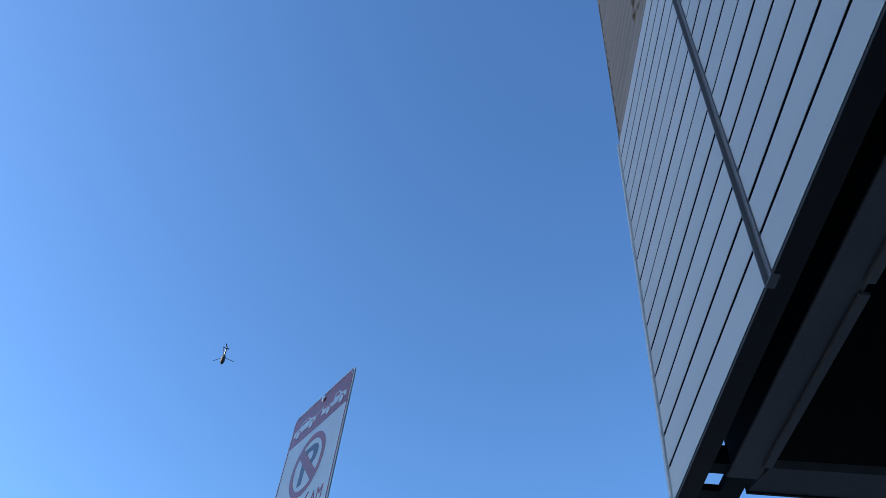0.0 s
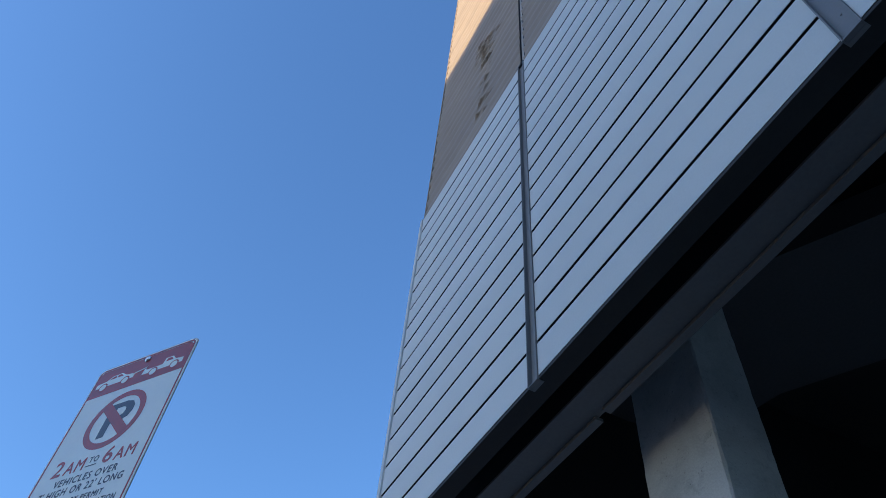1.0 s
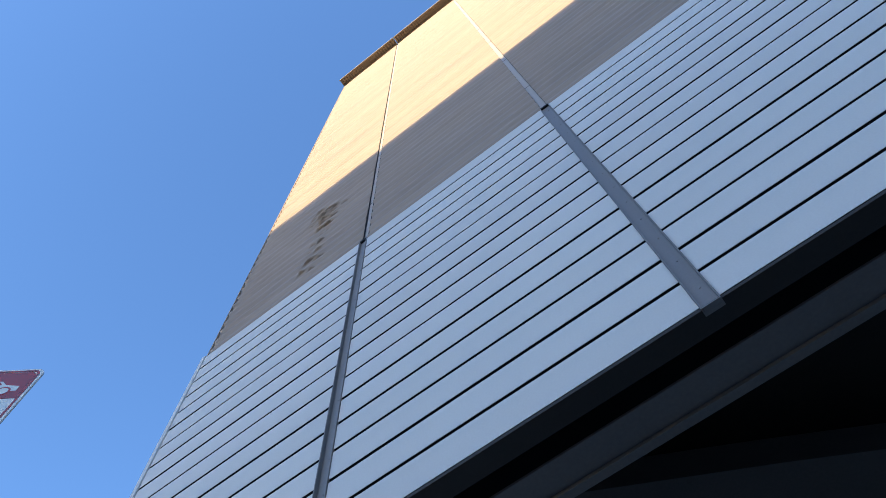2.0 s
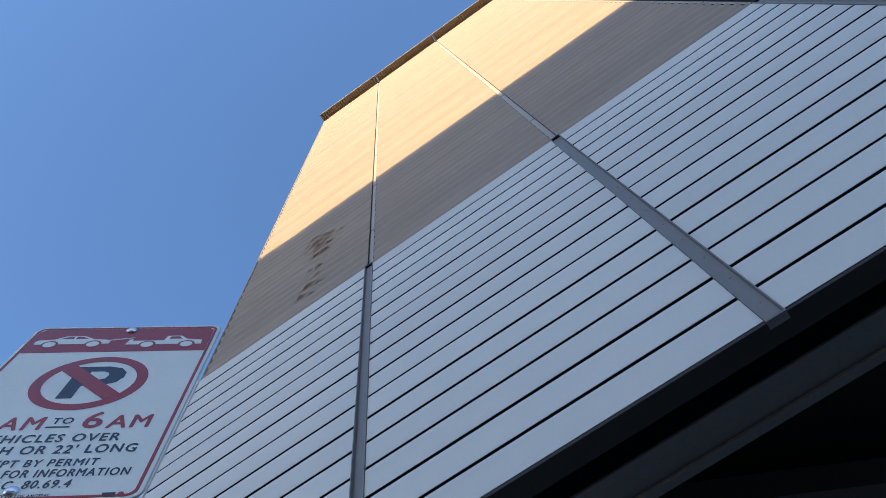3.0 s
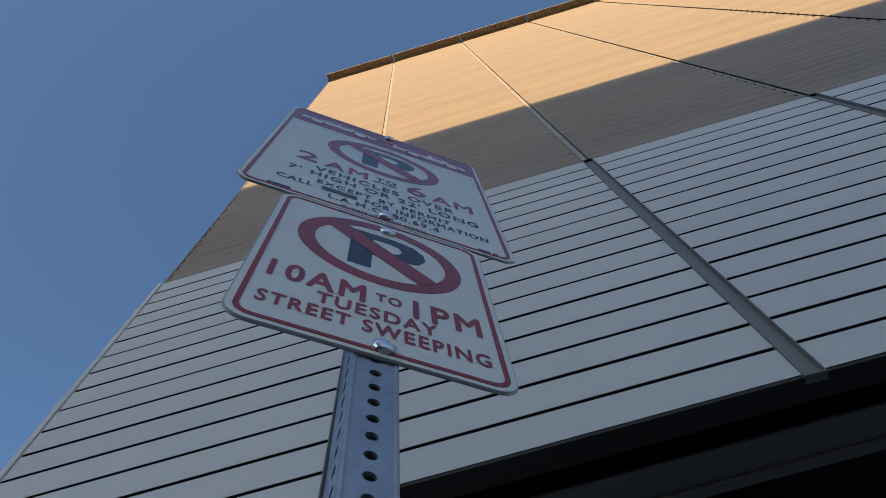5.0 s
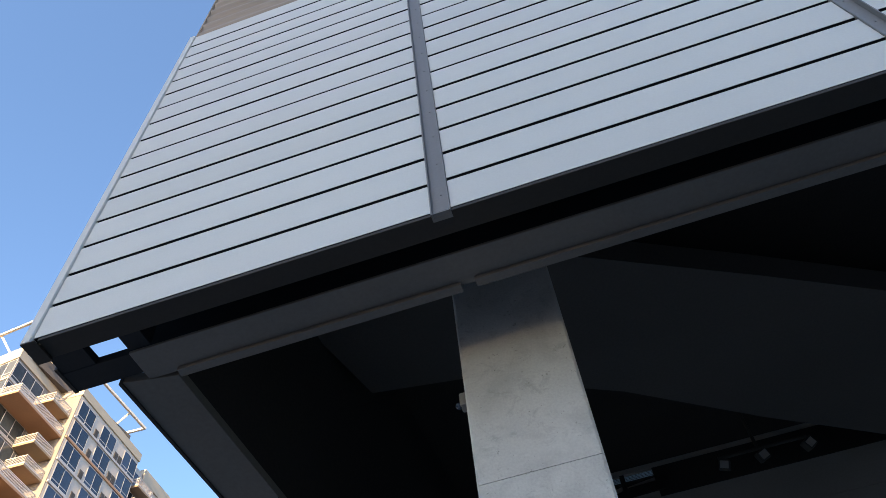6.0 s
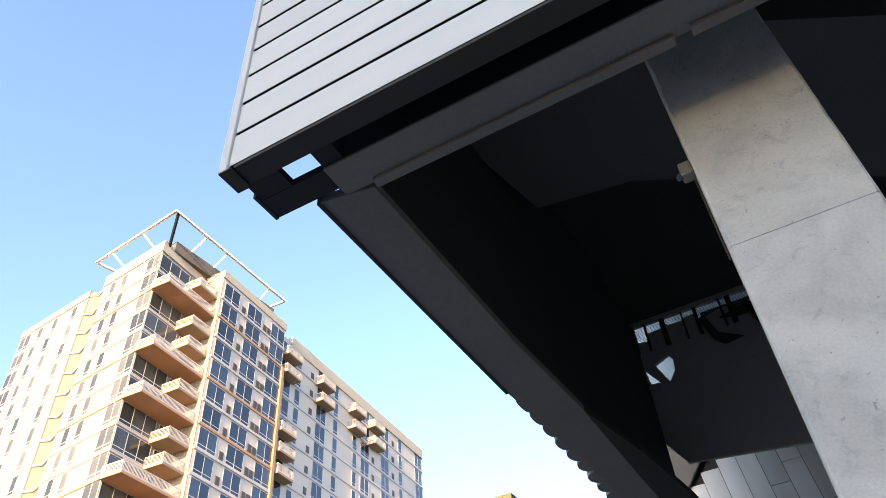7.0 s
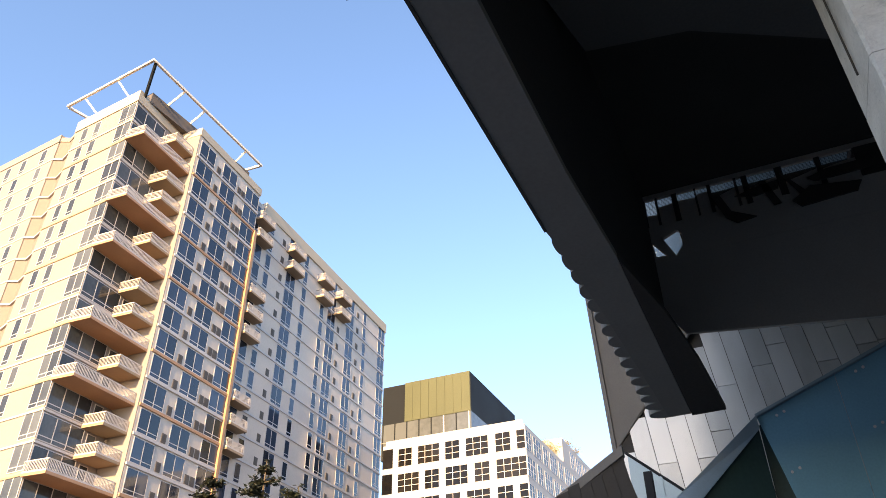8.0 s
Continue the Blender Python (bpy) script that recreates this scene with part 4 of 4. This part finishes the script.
FC, FW = (*S(3.4, -1.55), 0), (*S(-12.3, -1.55), 0)
for a, b_ in ((FW, FC), ((FC[0] - 0.1, FC[1] + 0.2, 0), (4.2, 19.6, 0)), ((FW[0], FW[1] + 0.2, 0), (*S(-11.8, 1.2), 0)), ((4.0, 19.5, 0), (0.3, 19.5, 0))):
    part("roof_frame", roof_bar(a, b_), M_ROOFBAR, tower, "open white roof frame")
for p, q in (((*S(-9.0, -1.4), 69.8), (*S(-8.2, 0.6), 67.9)), ((*S(-3.0, -1.4), 69.8), (*S(-2.4, 0.6), 67.9)), ((3.3, 3.6, 69.9), (0.6, 4.0, 68.9)), ((3.5, 7.4, 69.9), (1.1, 7.8, 68.9)), ((4.0, 16.0, 69.9), (2.2, 16.4, 68.9))):
    bm = bmesh.new()
    rod(bm, p, q, 0.16, 4)
    part("roof_strut", bm, M_ROOFBAR, tower)
bm = bmesh.new()
rod(bm, (3.0, -1.6, 69.9), (0.0, 0.8, 67.4), 0.20, 4)
part("corner_strut", bm, M_CHAR, tower)

# ---- white office block with a gold penthouse ----
mid = thing("office_block", "white gridded office block with a gold metal penthouse", "office building", (-27.9, 82.5, 0))
part("wall", boxed(-19.8, 0, 0, 34, 0, 34.0), M_GRID, mid)
part("wall", boxed(-16, 0.02, 17.0, 34, 34.0, 37.6), M_GRID, mid)
part("glass_storey", boxed(-23.0, -9.1, 5.1, 24, 34.0, 39.1), M_GREYGLASS, mid)
gold = part("penthouse_wall", boxed(-19.3, -9.15, 5.06, 5.3, 39.1, 45.0), M_GOLD, mid, "gold metal wall")
for i in range(8):
    xa = -19.3 + i * 10.15 / 8
    part("panel", boxed(xa + 0.02, xa + 10.15 / 8 - 0.02, 5.0, 5.055, 39.12, 44.98), M_GOLD, gold)
part("penthouse", boxed(-23.0, -9.1, 5.25, 24, 39.1, 44.95), M_CHAR, mid)
for i in range(8):
    part("mullion", boxed(-22.8 + i * 1.9, -22.65 + i * 1.9, 5.02, 5.12, 34.0, 39.1), M_FRAME if i in (5, 7) else M_CHAR, mid)
part("sill", boxed(-23.0, -9.0, 5.0, 5.15, 36.4, 36.5), M_TRIM, mid)
part("roof_rail", boxed(-19.5, -0.3, 0.2, 0.26, 34.0, 34.7), M_GRID, mid)


def grid_window(w, h, nx, nz):
    bm = lattice(bars(w, nx, 0.03), bars(h, nz, 0.03), lambda u, v, k: (0.05 * k, u, v))
    return mesh_of("window", bm, M_FRAME), mesh_of("pane", boxed(0.004, 0.03, 0, w, 0, h), M_DARKGLASS), [0.0]


GW4, GW3, GW2, GW1 = grid_window(3.9, 2.4, 4, 3), grid_window(3.05, 2.4, 3, 3), grid_window(2.0, 2.4, 2, 3), grid_window(1.1, 2.4, 1, 3)
GDARK = mesh_of("window", boxed(0.0, 0.03, 0, 1.5, 0, 2.55), M_CHAR), mesh_of("pane", boxed(0.031, 0.05, 0.06, 1.44, 0.06, 2.49), M_DARKGLASS), [0.0]
EVEN = ((-1.15, GW1), (-3.95, GW2), (-7.95, GW3), (-10.8, GW2), (-14.65, GW3), (-17.5, GW2), (-19.8, GDARK))
ODD = ((-3.95, GW4), (-6.85, GW2), (-10.8, GW3), (-13.65, GW2), (-17.5, GW3), (-19.8, GDARK))
for r in range(9):
    z = 30.95 - r * 3.3
    for a, me in (ODD if r % 2 else EVEN):
        placed(me, Matrix.Translation((a, -0.004, z)) @ SOUTH, "window", mid)
    b_, wide = 0.05, r
    while b_ < 31:
        me, w = (GW3, 3.05) if wide % 2 else (GW2, 2.0)
        for up in ((3.4, 0.0) if b_ > 17 and r == 0 else (0.0,)):
            placed(me, Matrix.Translation((0.004, b_, z + up)), "window", mid)
        b_ += w + 0.95
        wide += 1

# ---- planting ----
def leaf_cluster(bm, c, size, n, rng):
    for _ in range(n):
        p = Vector(c) + Vector((rng.gauss(0, 1), rng.gauss(0, 1), rng.gauss(0, 0.6))) * size
        d = Vector((rng.uniform(-1, 1), rng.uniform(-1, 1), rng.uniform(-0.4, 0.6))).normalized() * rng.uniform(0.10, 0.22)
        s_ = d.cross(Vector((rng.uniform(-1, 1), rng.uniform(-1, 1), 1))).normalized() * 0.05
        bm.faces.new([bm.verts.new(v) for v in (p - d * 0.4, p + s_, p + d, p - s_)])


def conifer(x, y, h, seed):
    rng = random.Random(seed)
    ob = thing("conifer_tree", "dark conifer with layered drooping boughs", "tree", (x, y, 0), "street conifers")
    bm = bmesh.new()
    rod(bm, (0, 0, 0), (0.1, 0.05, h), 0.22, 8, 0.02)
    part("trunk", bm, M_BARK, ob)
    limbs, bm = bmesh.new(), bmesh.new()
    z = h * 0.45
    while z < h - 0.1:
        f = (h - z) / (h * 0.55)
        for i in range(5):
            a = rng.uniform(0, 2 * math.pi)
            ln = (0.35 + 2.3 * f) * rng.uniform(0.6, 1.1)
            e = Vector((math.cos(a) * ln, math.sin(a) * ln, z + 0.15 * ln))
            rod(limbs, (0.05, 0.02, z), e, 0.03, 5, 0.008)
            for j in range(1, 6):
                leaf_cluster(bm, Vector((0.05, 0.02, z)).lerp(e, j / 5), 0.10 + 0.05 * f, 9, rng)
        z += rng.uniform(0.35, 0.55)
    leaf_cluster(bm, (0.1, 0.05, h), 0.08, 10, rng)
    part("limb", limbs, M_BARK, ob)
    part("crown", bm, M_LEAF, ob)


for i, (az, d, h) in enumerate(((-41.6, 31, 10.0), (-38.0, 30, 10.6), (-35.4, 33, 10.5), (-39.6, 33, 9.6))):
    conifer(-1.08 + d * math.sin(radians(az)), -1.98 + d * math.cos(radians(az)), h, 40 + i)

rng = random.Random(8)
for i, (a, b_, r) in enumerate(((-3.2, 6.0, 1.3), (-1.5, 11.0, 0.9), (-1.2, 13.6, 1.0), (-1.5, 22, 0.9), (-1.2, 26, 0.8))):
    bm = bmesh.new()
    z0 = 34.0 if b_ < 17 else 37.6
    for _ in range(40):
        leaf_cluster(bm, (rng.gauss(0, r * 0.5), rng.gauss(0, r * 0.5), 0.4 + abs(rng.gauss(0, r * 0.5))), 0.3, 14, rng)
    sh = thing("roof_shrub", "dry yellow-green shrub on the office roof", "shrub", (-27.3 + a, 82.6 + b_, z0), "roof planting")
    part("leaves", bm, M_DRYLEAF, sh)

# ---- helicopter far off ----
heli_dir = Vector((math.sin(radians(-114.1)), math.cos(radians(-114.1)), 0.697)).normalized()
heli = thing("helicopter", "small dark helicopter flying far away", "helicopter", look(Vector((3.36, -1.86, 1.6)) + heli_dir * 360, (3.36, -1.86, 1.6)) @ pose(0, 0, 0, 0, 0, -2) @ Matrix.Scale(0.82, 4))
bm = bmesh.new()
bmesh.ops.create_uvsphere(bm, u_segments=16, v_segments=10, radius=1.0, matrix=Matrix.Translation((0, -1.6, 0)) @ Matrix.Diagonal((1.25, 2.9, 1.3, 1)))
part("fuselage", bm, M_HELI, heli)
bm = bmesh.new()
rod(bm, (0, 0.5, 0), (0, 6.0, 0.2), 0.5, 10, 0.25)
part("tail_boom", bm, M_HELI, heli)
part("tail_fin", boxed(-1.5, 1.6, 4.6, 5.2, 0, 0.15), M_HELI, heli)
part("tail_fin", solid([(0.3, 5.4, 0), (1.3, 7.4, 0), (0.7, 7.4, 0), (-0.2, 5.4, 0)], 0.15), M_HELI, heli)
for a in (188, 325, 70):
    bm = bmesh.new()
    d = Vector((math.cos(radians(a)), math.sin(radians(a)), 0))
    rod(bm, d * 0.2 + Vector((0, -0.3, -1.4)), d * 6.2 + Vector((0, -0.3, -1.4)), 0.14, 4)
    part("rotor_blade", bm, M_HELI, heli)
for sx in (-0.9, 0.9):
    bm = bmesh.new()
    rod(bm, (sx, -3.6, 1.5), (sx, 0.8, 1.5), 0.09, 6)
    part("skid", bm, M_HELI, heli)

# ---- facade planks and zinc shingles, piece by piece ----


def plank_mesh(x0):
    """A folded metal plank on a black gasket that shows in the joint."""
    bm = bmesh.new()
    box(bm, x0, BAY - 0.066, 0.0, 0.0035, 0.0195, P - 0.0195, bevel=0.001)
    box(bm, x0, BAY - 0.066, 0.004, 0.049, 0.0185, P - 0.0185, 1)
    return mesh_of("plank", bm, M_PANEL, M_GAP)


plank, plank_end = plank_mesh(0.066), plank_mesh(CUT + 0.012)
rng = random.Random(3)
for b in range(NB):
    for r in range(ROWS):
        part("plank", plank if b else plank_end, None, wall, at=(XB + b * BAY, rng.uniform(-0.002, 0.002), ZB + r * P))

LEAN = 0.09
for c in range(34):
    x0 = -4.1 + c * 0.36
    z = 3.0 + rng.uniform(0, 1.2)
    while z < 9.0:
        h = rng.choice((1.2, 1.7, 2.3))
        cx, cz = x0 - LEAN * (z - 6), z
        top = min(9.0, z + h)

        def fold_z(x):
            return 5.76 + (x + 3.70) * 1.09
        if cx + 0.1 > -3.7 and fold_z(cx + 0.2) > cz + 0.3:
            t1 = min(top, fold_z(cx + 0.1) if cx < -0.9 else 9.0)
            pts = [(cx + 0.005, cz + 0.006), (cx + 0.354, cz + 0.006), (cx + 0.354 - LEAN * (t1 - cz), t1 - 0.006), (cx + 0.005 - LEAN * (t1 - cz), t1 - 0.006)]
            off = rng.uniform(0, 0.012)
            part("shingle", prism(pts, (12.03 - off, 12.055), "y"), M_SILVER, zinc)
        z = top
